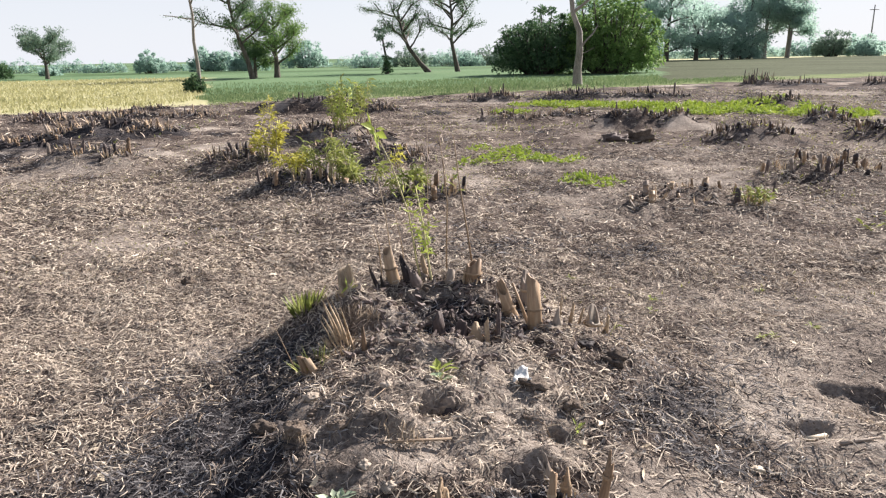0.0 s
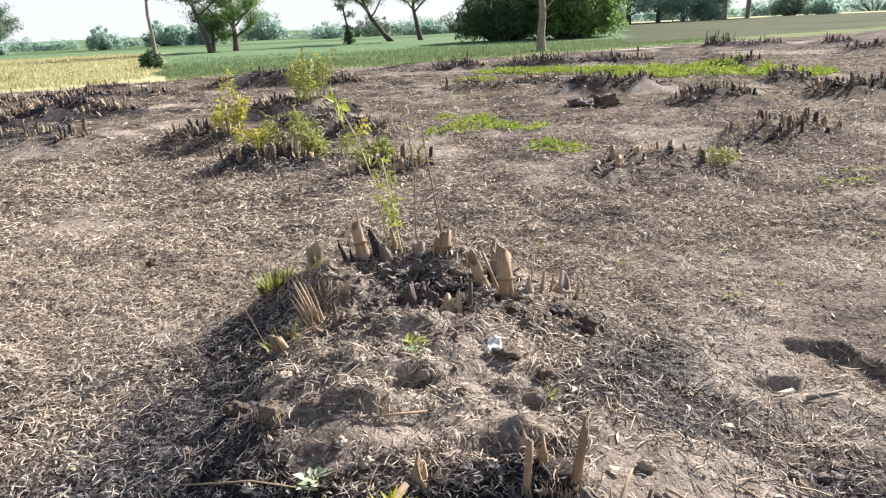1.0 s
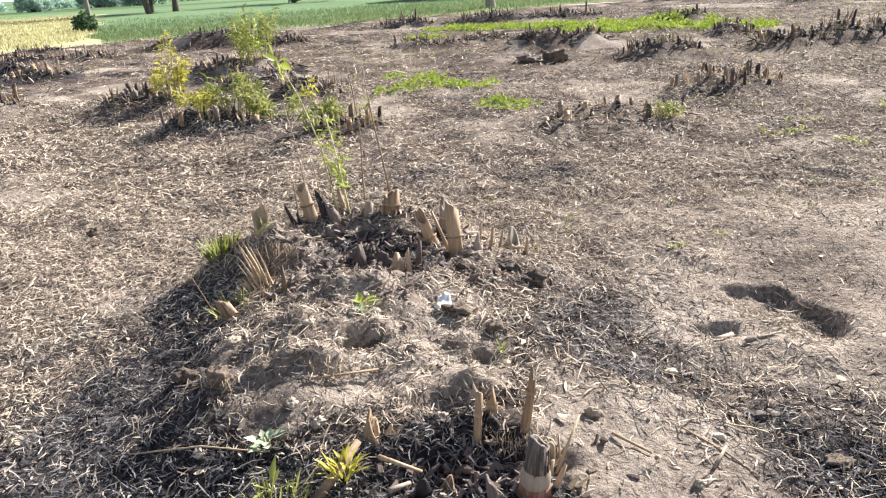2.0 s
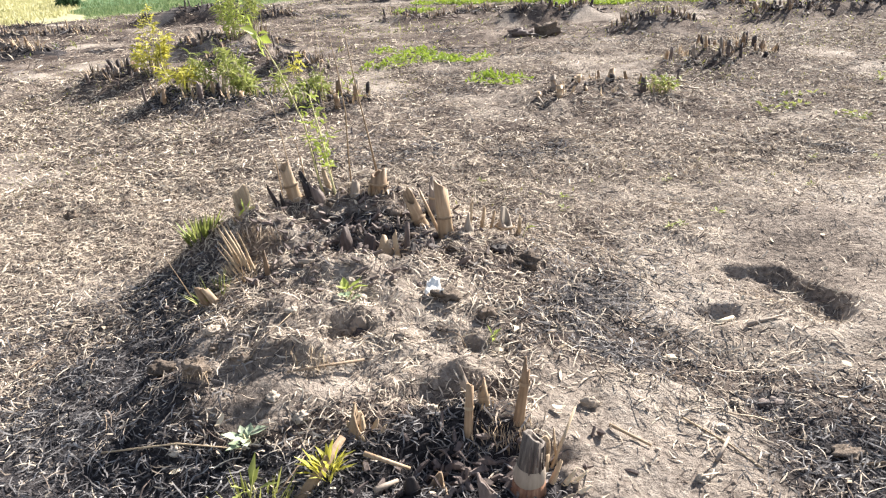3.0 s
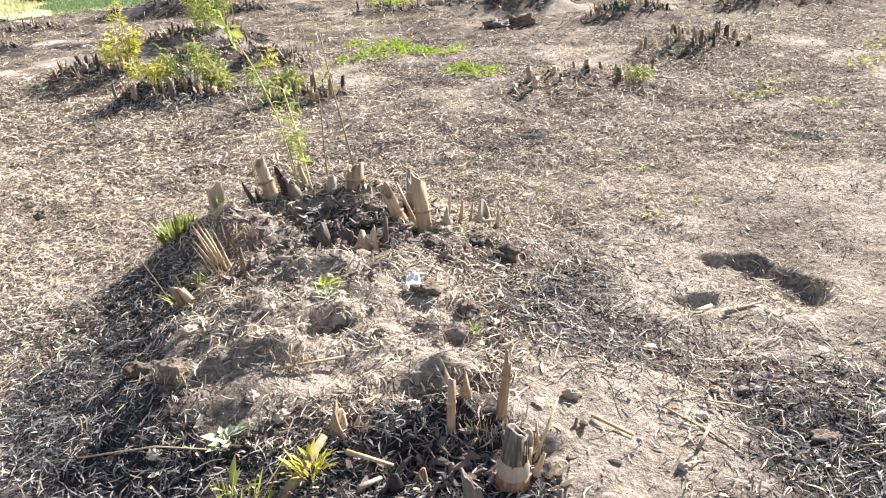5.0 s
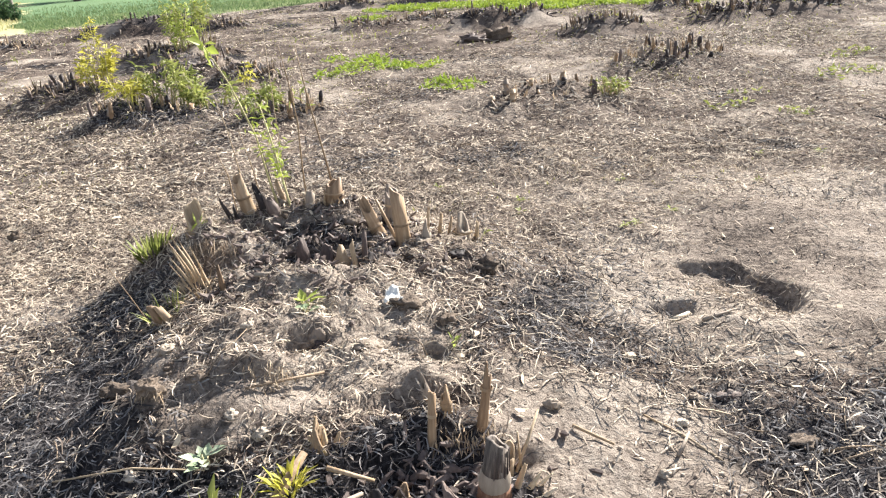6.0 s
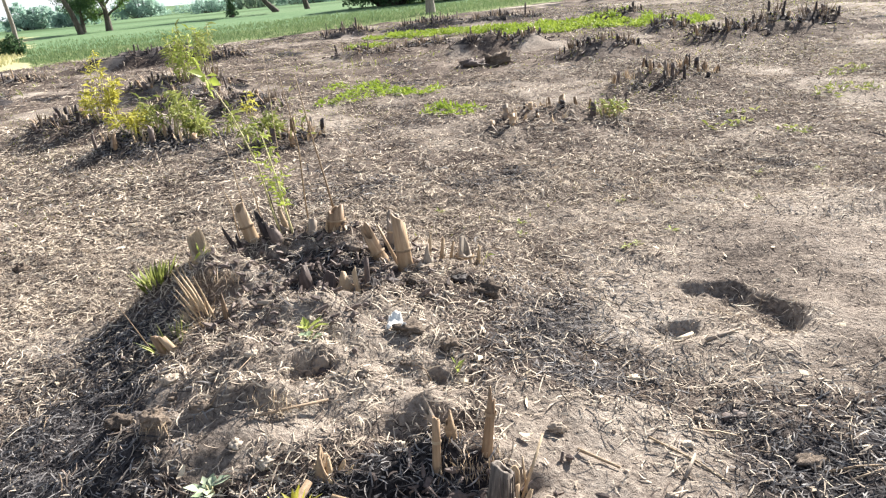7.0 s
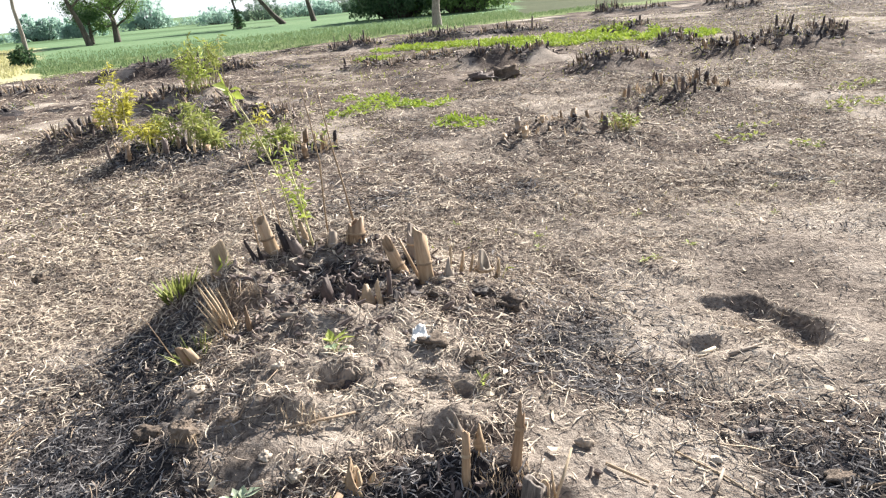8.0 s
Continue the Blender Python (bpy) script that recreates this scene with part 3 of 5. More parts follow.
ground = tagged(new("ground", ground_mesh), "dry tan soil of a cut and burnt bamboo field, with green farmland beyond", "ground", kind="structure")

# ---- litter ----
rng = np.random.default_rng(7)


def pick(n, x0, x1, y0, y1, chance):
    x, y = rng.uniform(x0, x1, n) + rng.normal(0, 0.35, n), rng.uniform(y0, y1, n) + rng.normal(0, 0.35, n)
    keep = rng.uniform(0, 1, n) < chance(x, y)
    return x[keep], y[keep]


def lay(name, label, material, burnt_part):
    geo = Geo()
    for n, x0, x1, y0, y1, size in ((180000, -3.5, 3.7, 1.1, 5.4, 0.9), (34000, -3.6, -0.95, 2.4, 5.4, 0.9), (26000, -7.5, -1.2, 4.8, 8.5, 1.5), (90000, -7.5, 8.0, 4.8, 11.0, 1.6), (45000, -18, 18, 10, 28, 3.0), (10000, -4.0, 4.2, -3.5, 0.9, 1.6), (6000, -9, -3.4, -2, 5.0, 1.7), (6000, 3.6, 9, -2, 5.0, 1.7), (5000, -18, 18, -12, -3.5, 2.0), (3000, -18, -9, -3, 10, 2.0), (3000, 9, 18, -3, 10, 2.0)):
        x, y = pick(n, x0, x1, y0, y1, lambda x, y: (1 - bare(x, y)) * np.clip(charred(x, y) if burnt_part else 1 - 0.9 * charred(x, y), 0, 1) * (beyond(x, y) < 0.5))
        k = len(x)
        long_ = size * np.clip(rng.lognormal(-3.0, 0.45, k), 0.018, 0.13)
        if size > 1.2:
            scatter_litter(geo, rng, x, y, 0.82 * long_, size * rng.uniform(0.003, 0.0085, k), 0.22, 0.016 * size, 2)
        else:
            scatter_litter(geo, rng, x, y, long_, size * rng.uniform(0.0022, 0.0066, k), 0.26, 0.018 * size)
    return single(name, geo, material, label, "litter", kind="stuff", smooth=False)


lay("bamboo_litter", "dry tan bamboo leaves and sheath scraps strewn on the soil", LITTER, False)
lay("burnt_litter", "dark burnt bamboo leaves and ash strewn on the soil", BURNT_LITTER, True)

# small crumbs of soil
crumbs = Geo()
for n_, x0, x1, y0, y1, big in ((15000, -2.6, 3.4, 1.2, 5.0, 1.0), (6000, -6, 7, 5, 11, 1.5)):
    x, y = pick(n_, x0, x1, y0, y1, lambda x, y: 0.25 + 0.75 * bare(x, y))
    k = len(x)
    size_ = big * np.clip(rng.lognormal(-5.7, 0.5, k), 0.0015, 0.014)[:, None]
    centre = np.stack([x, y, height(x, y)], -1)
    spin = unit(rng.normal(0, 1, (k, 3)))
    side_ = unit(np.cross(spin, rng.normal(0, 1, (k, 3))))
    third = np.cross(spin, side_)
    corners = [centre + size_ * v * rng.uniform(0.6, 1.2, (k, 1)) for v in (spin, side_, third, -spin, -side_, -third)]
    crumbs.block(np.stack(corners, 1).reshape(-1, 3), ((np.arange(k) * 6)[:, None, None] + np.array([(0, 1, 2), (0, 2, 4), (0, 4, 5), (0, 5, 1), (3, 2, 1), (3, 4, 2), (3, 5, 4), (3, 1, 5)])).reshape(-1, 3))
single("soil_crumbs", crumbs, CRUMB, "small dry crumbs of soil scattered over the ground", "soil", kind="stuff")

twigs = Geo()
for i in range(420):
    x, y = rng.uniform(-2.6, 3.2), 1.3 + 5.5 * rng.uniform(0, 1) ** 1.4
    if rng.uniform() < 1.4 * bare(np.array(x), np.array(y)):
        continue
    a, l = rng.uniform(0, math.pi), rng.uniform(0.06, 0.22)
    points, bend = [], rng.normal(0, 0.12)
    for k in (-0.5, -0.15, 0.2, 0.5):
        px, py = x + math.cos(a) * l * k - math.sin(a) * l * bend * k * k, y + math.sin(a) * l * k + math.cos(a) * l * bend * k * k
        points.append((px, py, soil(px, py) + 0.008 + 0.01 * rng.uniform()))
    r = rng.uniform(0.0012, 0.0035)
    twigs.tube(points, [r, r, r * 0.9, r * 0.6], 4)
single("fallen_twigs", twigs, TWIG, "thin dry bamboo twigs lying on the ground", "twigs", kind="stuff")


# ---- bamboo stubs ----
def culm(r, h, joints=(), slant=0.0, jag=0.0, sides=12, seed=0, taper=0.92, hollow=0.7, lean=0.0):
    """A cut bamboo cane: swollen joints, a slanting ragged cut, a hollow end with a floor."""
    pick_ = random.Random(seed)
    geo, rows = Geo(), []
    levels = sorted({-0.06, 0.0, h * 0.5, h, *[j * h + d for j in joints for d in (-0.008, 0.0, 0.008)]})
    side_angle = pick_.uniform(0, 6.28)
    raw = [pick_.uniform(-jag, jag) for _ in range(sides)]
    rough = [(raw[i - 1] + 2 * raw[i] + raw[(i + 1) % sides]) * 0.3 for i in range(sides)]
    for z in levels:
        k = max(z, 0) / h
        rad = r * (1 + (taper - 1) * k) * (1.12 if any(abs(z - j * h) < 1e-6 for j in joints) else 1.0) * (1.08 if z <= 0 else 1)
        for i in range(sides):
            a = 2 * math.pi * i / sides
            zz = z + (slant * r * math.cos(a - side_angle) + rough[i] if z == h else 0)
            rows.append((rad * math.cos(a) * (1 + 0.04 * math.sin(3 * a + seed)) + lean * z, rad * math.sin(a), zz))
    top = len(levels) - 1
    for inset, drop in ((hollow, 0.0), (hollow * 0.95, min(0.10, h * 0.45))):
        for i in range(sides):
            a = 2 * math.pi * i / sides
            zz = h + slant * r * math.cos(a - side_angle) + rough[i] - drop if not drop else h - drop - r * 0.3
            rows.append((r * taper * inset * math.cos(a) + lean * zz, r * taper * inset * math.sin(a), zz))
    faces = [(i * sides + k, i * sides + (k + 1) % sides, (i + 1) * sides + (k + 1) % sides, (i + 1) * sides + k) for i in range(top + 2) for k in range(sides)]
    faces.append(tuple((top + 2) * sides + k for k in range(sides)))
    return geo.add(rows, faces)


def sheath_bits(n, r, h, seed, spread=0.5):
    """Dry sheath blades that stand round a stub."""
    g = np.random.default_rng(seed)
    a = g.uniform(0, 2 * np.pi, n)
    place = np.stack([r * np.cos(a), r * np.sin(a), np.full(n, -0.02)], -1)
    way = np.stack([np.cos(a) * spread * g.uniform(0, 1, n), np.sin(a) * spread * g.uniform(0, 1, n), np.ones(n)], -1)
    across = np.stack([-np.sin(a), np.cos(a), 0 * a], -1)
    return blades(Geo(), place, way, across, h * g.uniform(0.5, 1.1, n), 0.02 * g.uniform(0.5, 1.4, n), 0.3)


stub_meshes = {}
for tone, material in (("burnt", CHAR), ("dry", CANE), ("grey", GREY_CANE)):
    stub_meshes[tone] = [culm(0.028 + 0.004 * (k % 5), 0.2 + 0.05 * k, (0.45,) if k % 2 else (0.3, 0.75), 0.5 if k % 3 else 1.1, 0.008 * (k % 4), 8, k, 0.92 + 0.03 * (k % 4), 0.68, 0.03 * ((k * 7) % 5 - 2)).mesh("culm", material) for k in range(8)]
stub_heights = [0.2 + 0.05 * k for k in range(8)]


def stump_clump(cx, cy, w, d, h, n, burnt, mound, seed):
    g = random.Random(seed)
    look_of = "charred" if burnt > 0.75 else "half-burnt" if burnt > 0.45 else "dry tan"
    size = "large" if n > 24 else "small" if n < 14 else "low"
    ob = thing("bamboo_stump_clump", cx, cy, f"{size} {look_of} clump of cut bamboo stubs on a soil mound", "bamboo stumps", "bamboo stump clumps in the field")
    low_cut = h < 0.25
    count = int(n * (1.5 if low_cut else 2.2))
    for c in range(count):
        a, r = g.uniform(0, 6.283), math.sqrt(g.random())
        x, y = cx + math.cos(a) * r * w * 0.52 + g.gauss(0, 0.05 * w), cy + math.sin(a) * r * d * 0.52 + g.gauss(0, 0.05 * d)
        k = g.randrange(8)
        tone = "burnt" if g.random() < 0.9 * burnt else g.choice(("dry", "dry", "grey"))
        s = part("culm", stub_meshes[tone][k], None, ob)
        ragged = 0.45 + 0.55 * float(value_noise(np.array(x * 2.6), np.array(y * 2.6), seed % 17))
        tall = h * (g.uniform(0.3, 0.95) if low_cut else (0.07 + 0.30 * g.random() ** 1.5 + 0.22 * max(ragged, 0)) * (1.1 - 0.35 * r))
        if not low_cut and c % 23 == 0:
            tall = h * g.uniform(0.45, 0.75)
        wide = g.uniform(0.4, 0.75) if low_cut else g.uniform(0.4, 0.8)
        tilt = 5 if low_cut else 6
        s.matrix_basis = Matrix.Translation((x - cx, y - cy, soil(x, y) - ob.location.z - 0.02)) @ pose(0, 0, 0, g.gauss(0, tilt), g.gauss(0, tilt) + 4 * math.cos(a) * r, g.uniform(0, 360)) @ Matrix.Diagonal((wide, wide, tall / stub_heights[k], 1))
    debris = Geo()
    for _ in range(9 if low_cut else 34):
        a, r, t, l = g.uniform(0, 6.283), math.sqrt(g.random()) * 0.7, g.uniform(0, 3.14), g.uniform(0.05, 0.22)
        x, y = math.cos(a) * r * w, math.sin(a) * r * d
        ends = [(x + k * l * math.cos(t), y + k * l * math.sin(t)) for k in (-0.5, 0.5)]
        thick_ = g.uniform(0.004, 0.010 if low_cut else 0.02)
        debris.tube([(px, py, soil(cx + px, cy + py) - ob.location.z + thick_ * g.uniform(0.5, 2.5)) for px, py in ends], [thick_, thick_ * 0.8], 5)
    part("debris", debris, CHAR if burnt > 0.5 else GREY_CANE, ob, "broken pieces of cane lying round the stubs", kind="stuff")
    part("sheath", Geo().block(*[np.concatenate([b.v[0] + np.array((w * 0.4 * math.cos(t), d * 0.4 * math.sin(t), soil(cx + w * 0.4 * math.cos(t), cy + d * 0.4 * math.sin(t)) - ob.location.z)) for t, b in ((0.9 * q, sheath_bits(7, 0.05, h * 0.7, seed * 10 + q, 0.8)) for q in range(7))]) if k == 0 else np.concatenate([np.array(sheath_bits(7, 0.05, h * 0.7, seed * 10 + q, 0.8).f) + 35 * q for q in range(7)]) for k in (0, 1)]), SHEATH if burnt < 0.6 else TWIG, ob, "dry upright culm sheaths", kind="stuff")
    return ob


for i, row in enumerate(CLUMPS):
    stump_clump(*row, seed=100 + i)


# ---- the near mound and its canes ----
def place_part(ob, x, y, z, tilt_x=0, tilt_y=0, turn=0):
    ob.matrix_basis = pose(x, y, z, tilt_x, tilt_y, turn)
    return ob


def cane(x, y, r, h, joints, slant, material, label, tilt_x=0, tilt_y=0, seed=0, taper=0.9, jag=0.01, bits=0, name="bamboo_cane"):
    ob = thing(name, x, y, label, "bamboo stump", "cut canes on the near mound")
    ob.rotation_euler = (radians(tilt_x), radians(tilt_y), 0)
    ob.location.z -= 0.02
    stem = part("culm", culm(r, h, joints, slant, jag, 16, seed, taper), material, ob)
    for j in joints:
        ring = Geo().tube([(0, 0, j * h - 0.006), (0, 0, j * h), (0, 0, j * h + 0.006)], [r * 1.02, r * 1.13, r * 1.02], 16, False)
        part("joint", ring, BROWN_STEM, stem, "dark swollen joint ring")
    if bits:
        part("sheath", sheath_bits(bits, r * 1.1, h * 0.7, seed, 0.35), SHEATH, ob, "dry papery sheath", kind="stuff")
    return ob


cane(-0.330, 3.73, 0.036, 0.20, (0.5,), 0.5, CANE, "tall pale tan bamboo cane with a dark joint ring", 0, -11, 1, 0.8, 0.014)
cane(0.095, 3.70, 0.048, 0.10, (0.5,), 0.2, CANE, "short thick orange-tan bamboo stub with a joint", 0, 6, 2, 0.82, 0.022, 7)
cane(0.310, 3.48, 0.036, 0.20, (0.4,), 1.2, CANE, "leaning bamboo cane cut to a slanting point", 2, -19, 3, 0.72, 0.022)
cane(0.375, 3.58, 0.036, 0.18, (0.6,), 0.6, GREY_CANE, "pale weathered bamboo cane behind the pointed ones", 0, 4, 4, 0.9, 0.018)
cane(0.408, 3.31, 0.036, 0.26, (0.45,), 1.0, CANE, "tall upright brown bamboo cane with a worn cut", 0, -3, 5, 0.88, 0.02)
cane(0.385, 3.38, 0.009, 0.25, (), 0.5, CANE, "thin split of bamboo leaning beside the tall canes", 0, -20, 6, 0.7)
cane(0.715, 3.50, 0.045, 0.11, (0.5,), 1.2, GREY_CANE, "short rounded bamboo stub wrapped in torn sheath", 0, 4, 7, 0.6, 0.02, 6)
cane(0.520, 3.38, 0.010, 0.17, (0.5,), 0.5, BROWN_STEM, "thin dry side shoot stub standing in the litter", 0, 8, 8, 0.7)
cane(0.590, 3.46, 0.011, 0.14, (), 0.5, BROWN_STEM, "thin broken side shoot stub standing in the litter", 0, 10, 9, 0.7)
cane(0.64, 3.50, 0.009, 0.13, (), 0.5, BROWN_STEM, "thin dry side shoot stub beside the rounded stub", 4, 12, 10, 0.7)
cane(0.78, 3.47, 0.012, 0.12, (), 0.8, SHEATH, "curled strip of dry sheath standing in the litter", 0, 6, 11, 0.6)
cane(0.50, 3.27, 0.030, 0.08, (), 1.0, GREY_CANE, "low broken bamboo stub in the litter", 0, 16, 12, 0.7, 0.02, 3)
cane(-0.545, 3.55, 0.058, 0.13, (0.4,), 1.0, SHEATH, "split pale bamboo stub with a torn pointed top", 0, -10, 13, 0.72, 0.035, 10)
cane(-0.405, 3.66, 0.014, 0.13, (), 1.2, CHAR, "small charred shoot stub", 0, -22, 14, 0.5)
cane(-0.375, 3.63, 0.013, 0.11, (), 1.2, CHAR, "small charred shoot stub", 6, -8, 15, 0.5)
cane(-0.25, 3.72, 0.026, 0.13, (), 1.6, CHAR, "charred broken bamboo stub", 0, -14, 16, 0.6, 0.03)
cane(-0.20, 3.68, 0.034, 0.09, (), 1.3, CHAR, "charred broken bamboo stub", 5, -10, 17, 0.8, 0.03)
cane(-0.15, 3.76, 0.016, 0.14, (0.5,), 0.8, BROWN_STEM, "dry brown shoot stub behind the charred ones", 0, -12, 18, 0.7)
cane(-0.03, 3.70, 0.026, 0.09, (), 1.0, GREY_CANE, "grey broken bamboo stub", 0, 10, 19, 0.8, 0.03, 3)
cane(-0.065, 3.36, 0.036, 0.09, (), 1.4, CHAR, "charred hollow bamboo stub sunk in the mound", 6, -8, 20, 0.8, 0.03)
cane(0.03, 3.28, 0.040, 0.08, (), 1.2, CHAR, "charred hollow bamboo stub sunk in the mound", 8, 6, 21, 0.8, 0.03)
cane(0.125, 3.12, 0.042, 0.12, (0.6,), 0.8, BROWN_STEM, "brown split bamboo stub in the mound's middle", 4, -10, 22, 0.75, 0.03, 4)
cane(0.175, 3.07, 0.013, 0.16, (), 0.6, SHEATH, "pale narrow stub of a young cane", 0, -4, 23, 0.8)
cane(0.215, 3.10, 0.014, 0.13, (), 0.6, CHAR, "small charred shoot stub", 0, 4, 24, 0.7)
cane(0.24, 3.02, 0.030, 0.07, (), 1.0, CHAR, "charred stub nearly level with the ash", 0, 8, 25, 0.8, 0.02)
cane(-0.64, 2.96, 0.024, 0.10, (), 1.0, CANE, "short tan bamboo stub at the mound's edge", 10, -14, 26, 0.8)
cane(-0.60, 2.94, 0.018, 0.10, (), 0.8, CANE, "short tan bamboo stub at the mound's edge", 8, -22, 27, 0.8)
cane(-0.40, 3.08, 0.014, 0.13, (), 0.8, CANE, "thin tan shoot stub standing in sheath scraps", 0, -3, 28, 0.5)
# nearest stubs
cane(0.345, 2.00, 0.014, 0.20, (0.6,), 0.6, CANE, "thin dry bamboo stub on a root base", 0, 4, 29, 0.85)
cane(0.505, 2.01, 0.017, 0.21, (0.72,), 1.2, CANE, "thin dry bamboo stub with a splintered tip", 0, 8, 30, 0.7, 0.02)
cane(0.41, 2.06, 0.018, 0.09, (0.5,), 1.4, BROWN_STEM, "knotted brown bamboo stub on a root base", 0, -6, 31, 0.8, 0.02, 3)
cane(0.375, 2.12, 0.016, 0.12, (0.5,), 1.4, GREY_CANE, "small weathered bamboo stub", 0, -16, 32, 0.7, 0.02)
hollow = cane(0.490, 1.79, 0.044, 0.20, (), 0.5, DARK_CANE, "grey hollow bamboo cane with black streaks and a reddish base", 6, 4, 33, 0.72, 0.014)
part("base", culm(0.050, 0.05, (), 0, 0.006, 16, 34), RED_CANE, hollow, "reddish brown base of the cane")
part("collar", Geo().tube([(0, 0, 0.045), (0, 0, 0.055), (0, 0, 0.075), (0, 0, 0.095), (0, 0, 0.105)], [0.044, 0.046, 0.046, 0.042, 0.039], 18, False), GREY_CANE, hollow, "smooth grey swollen collar of the cane")
for i in range(7):
    a = -1.9 + 0.28 * i
    streak = Geo().tube([(0.0388 * math.cos(a), 0.0388 * math.sin(a), 0.09 + 0.02 * (i % 3)), (0.0330 * math.cos(a), 0.0330 * math.sin(a), 0.19)], [0.0028, 0.0018], 4)
    part("streak", streak, CHAR, hollow, "black burnt streak")
cane(0.375, 1.735, 0.030, 0.10, (), 1.6, CHAR, "charred split bamboo stub", 8, -6, 35, 0.7, 0.03)
cane(0.545, 1.89, 0.026, 0.10, (), 1.0, BROWN_STEM, "brown broken bamboo stub behind the hollow cane", 0, 8, 36, 0.8, 0.02)
cane(0.560, 1.81, 0.011, 0.09, (), 1.4, SHEATH, "torn pale sheath standing by the hollow cane", 0, 18, 37, 0.6, 0.02, 4)
cane(0.17, 1.85, 0.040, 0.06, (), 1.2, CHAR, "low charred stump with a broken top", 10, 0, 38, 0.8, 0.05, 5)
cane(0.225, 1.84, 0.030, 0.04, (), 1.0, BROWN_STEM, "torn brown stump beside charred bamboo", 0, 14, 39, 0.8, 0.04, 9)
cane(0.01, 2.02, 0.036, 0.05, (), 1.6, BROWN_STEM, "straw-brown broken stump with torn fibres", 0, 10, 40, 0.8, 0.03, 8)


def stick(points, r, material, label, category="stick"):
    geo = Geo().tube([(x, y, soil(x, y) + z) for x, y, z in points], [r] * (len(points) - 1) + [r * 0.7], 7)
    return single("fallen_stick", geo, material, label, category, group="sticks on the ground")


stick([(0.03, 1.90, 0.05), (0.16, 1.89, 0.045)], 0.008, CANE, "pale round piece of bamboo lying on the mound")
stick([(-0.17, 1.80, 0.0), (-0.10, 1.87, 0.02), (-0.03, 1.95, 0.05)], 0.016, BROWN_STEM, "thick brown bamboo shoot leaning up beside the green sprout")
stick([(0.06, 1.79, 0.03), (0.12, 1.86, 0.03)], 0.009, GREY_CANE, "weathered flat piece of bamboo lying on the ash")
stick([(0.58, 1.88, 0.01), (0.63, 1.93, 0.06), (0.68, 1.99, 0.10)], 0.005, BROWN_STEM, "dry forked twig standing by the hollow cane")
stick([(0.60, 1.90, 0.01), (0.60, 1.94, 0.08)], 0.004, BROWN_STEM, "dry forked twig standing by the hollow cane")
stick([(0.80, 2.02, 0.01), (0.90, 1.92, 0.01)], 0.006, BROWN_STEM, "thin brown stick lying on bare soil")
stick([(1.05, 2.05, 0.008), (1.14, 1.90, 0.008), (1.2, 1.80, 0.008)], 0.0038, BROWN_STEM, "long brown stick lying in the litter")
stick([(1.48, 1.77, 0.01), (1.58, 1.765, 0.012), (1.68, 1.75, 0.01)], 0.004, BROWN_STEM, "thin orange-brown stick lying in dark litter")
stick([(1.52, 1.72, 0.012), (1.64, 1.735, 0.01)], 0.0035, TWIG, "thin straight twig lying in dark litter")
stick([(1.07, 1.84, 0.008), (1.11, 1.88, 0.012), (1.15, 1.93, 0.01)], 0.006, GREY_CANE, "short weathered stick lying in the litter")
stick([(1.40, 2.57, 0.01), (1.50, 2.63, 0.025)], 0.011, BARE, "pale stick at the edge of the small hole")
stick([(1.50, 2.52, 0.01), (1.66, 2.55, 0.015)], 0.007, GREY_CANE, "thin weathered stick beside the dug hole")
stick([(-0.80, 2.10, 0.015), (-0.55, 2.06, 0.02), (-0.33, 2.00, 0.02)], 0.003, BROWN_STEM, "long thin stick lying in burnt litter")
stick([(-0.10, 3.10, 0.02), (-0.26, 3.06, 0.03)], 0.014, GREY_CANE, "short thick piece of bamboo lying on the mound")
stick([(0.03, 2.32, 0.02), (-0.10, 2.28, 0.02), (-0.22, 2.24, 0.01)], 0.005, TWIG, "thin stick lying across the mound")


def lump(x, y, sx, sy, sz, material, label, category, name, seed, sink=0.3, rings=13, rough=0.75):
    """A stone or clod: an uneven rounded lump."""
    g, geo = np.random.default_rng(seed), Geo()
    off = g.uniform(0, 50)
    verts, cols = [], 20
    for i in range(rings + 1):
        p = math.pi * i / rings
        for j in range(cols):
            a = 2 * math.pi * j / cols
            v = np.array((math.sin(p) * math.cos(a), math.sin(p) * math.sin(a), math.cos(p)))
            k = 1 + rough * noise.noise(Vector(v * 1.5 + off)) + 0.6 * rough * noise.noise(Vector(v * 3.6 + off)) + 0.4 * rough * noise.noise(Vector(v * 8 + off))
            verts.append(v * k * (sx, sy, sz))
    faces = [(i * cols + j, (i + 1) * cols + j, (i + 1) * cols + (j + 1) % cols, i * cols + (j + 1) % cols) for i in range(rings) for j in range(cols)]
    geo.add(verts, faces)
    return single(name, geo, material, label, category, (x, y, soil(x, y) + sz * (1 - 2 * sink)))


lump(0.765, 2.12, 0.027, 0.022, 0.020, STONE, "small pale clay stone on bare soil", "stone", "stone", 1, 0.25)
lump(0.74, 3.03, 0.06, 0.045, 0.032, CLOD, "dark grey rounded clod of earth on the mound", "soil clod", "soil_clod", 2, 0.35)
lump(0.345, 2.67, 0.055, 0.04, 0.024, CLOD, "flat grey clod of earth below the white scrap", "soil clod", "soil_clod", 3, 0.35)
lump(-0.53, 2.30, 0.04, 0.03, 0.03, CLOD, "broken clod of earth with roots", "soil clod", "soil_clod", 5, 0.35, 15, 0.8)

lump(-0.69, 2.44, 0.05, 0.035, 0.02, CLOD, "low clod of earth in burnt litter", "soil clod", "soil_clod", 7, 0.4)

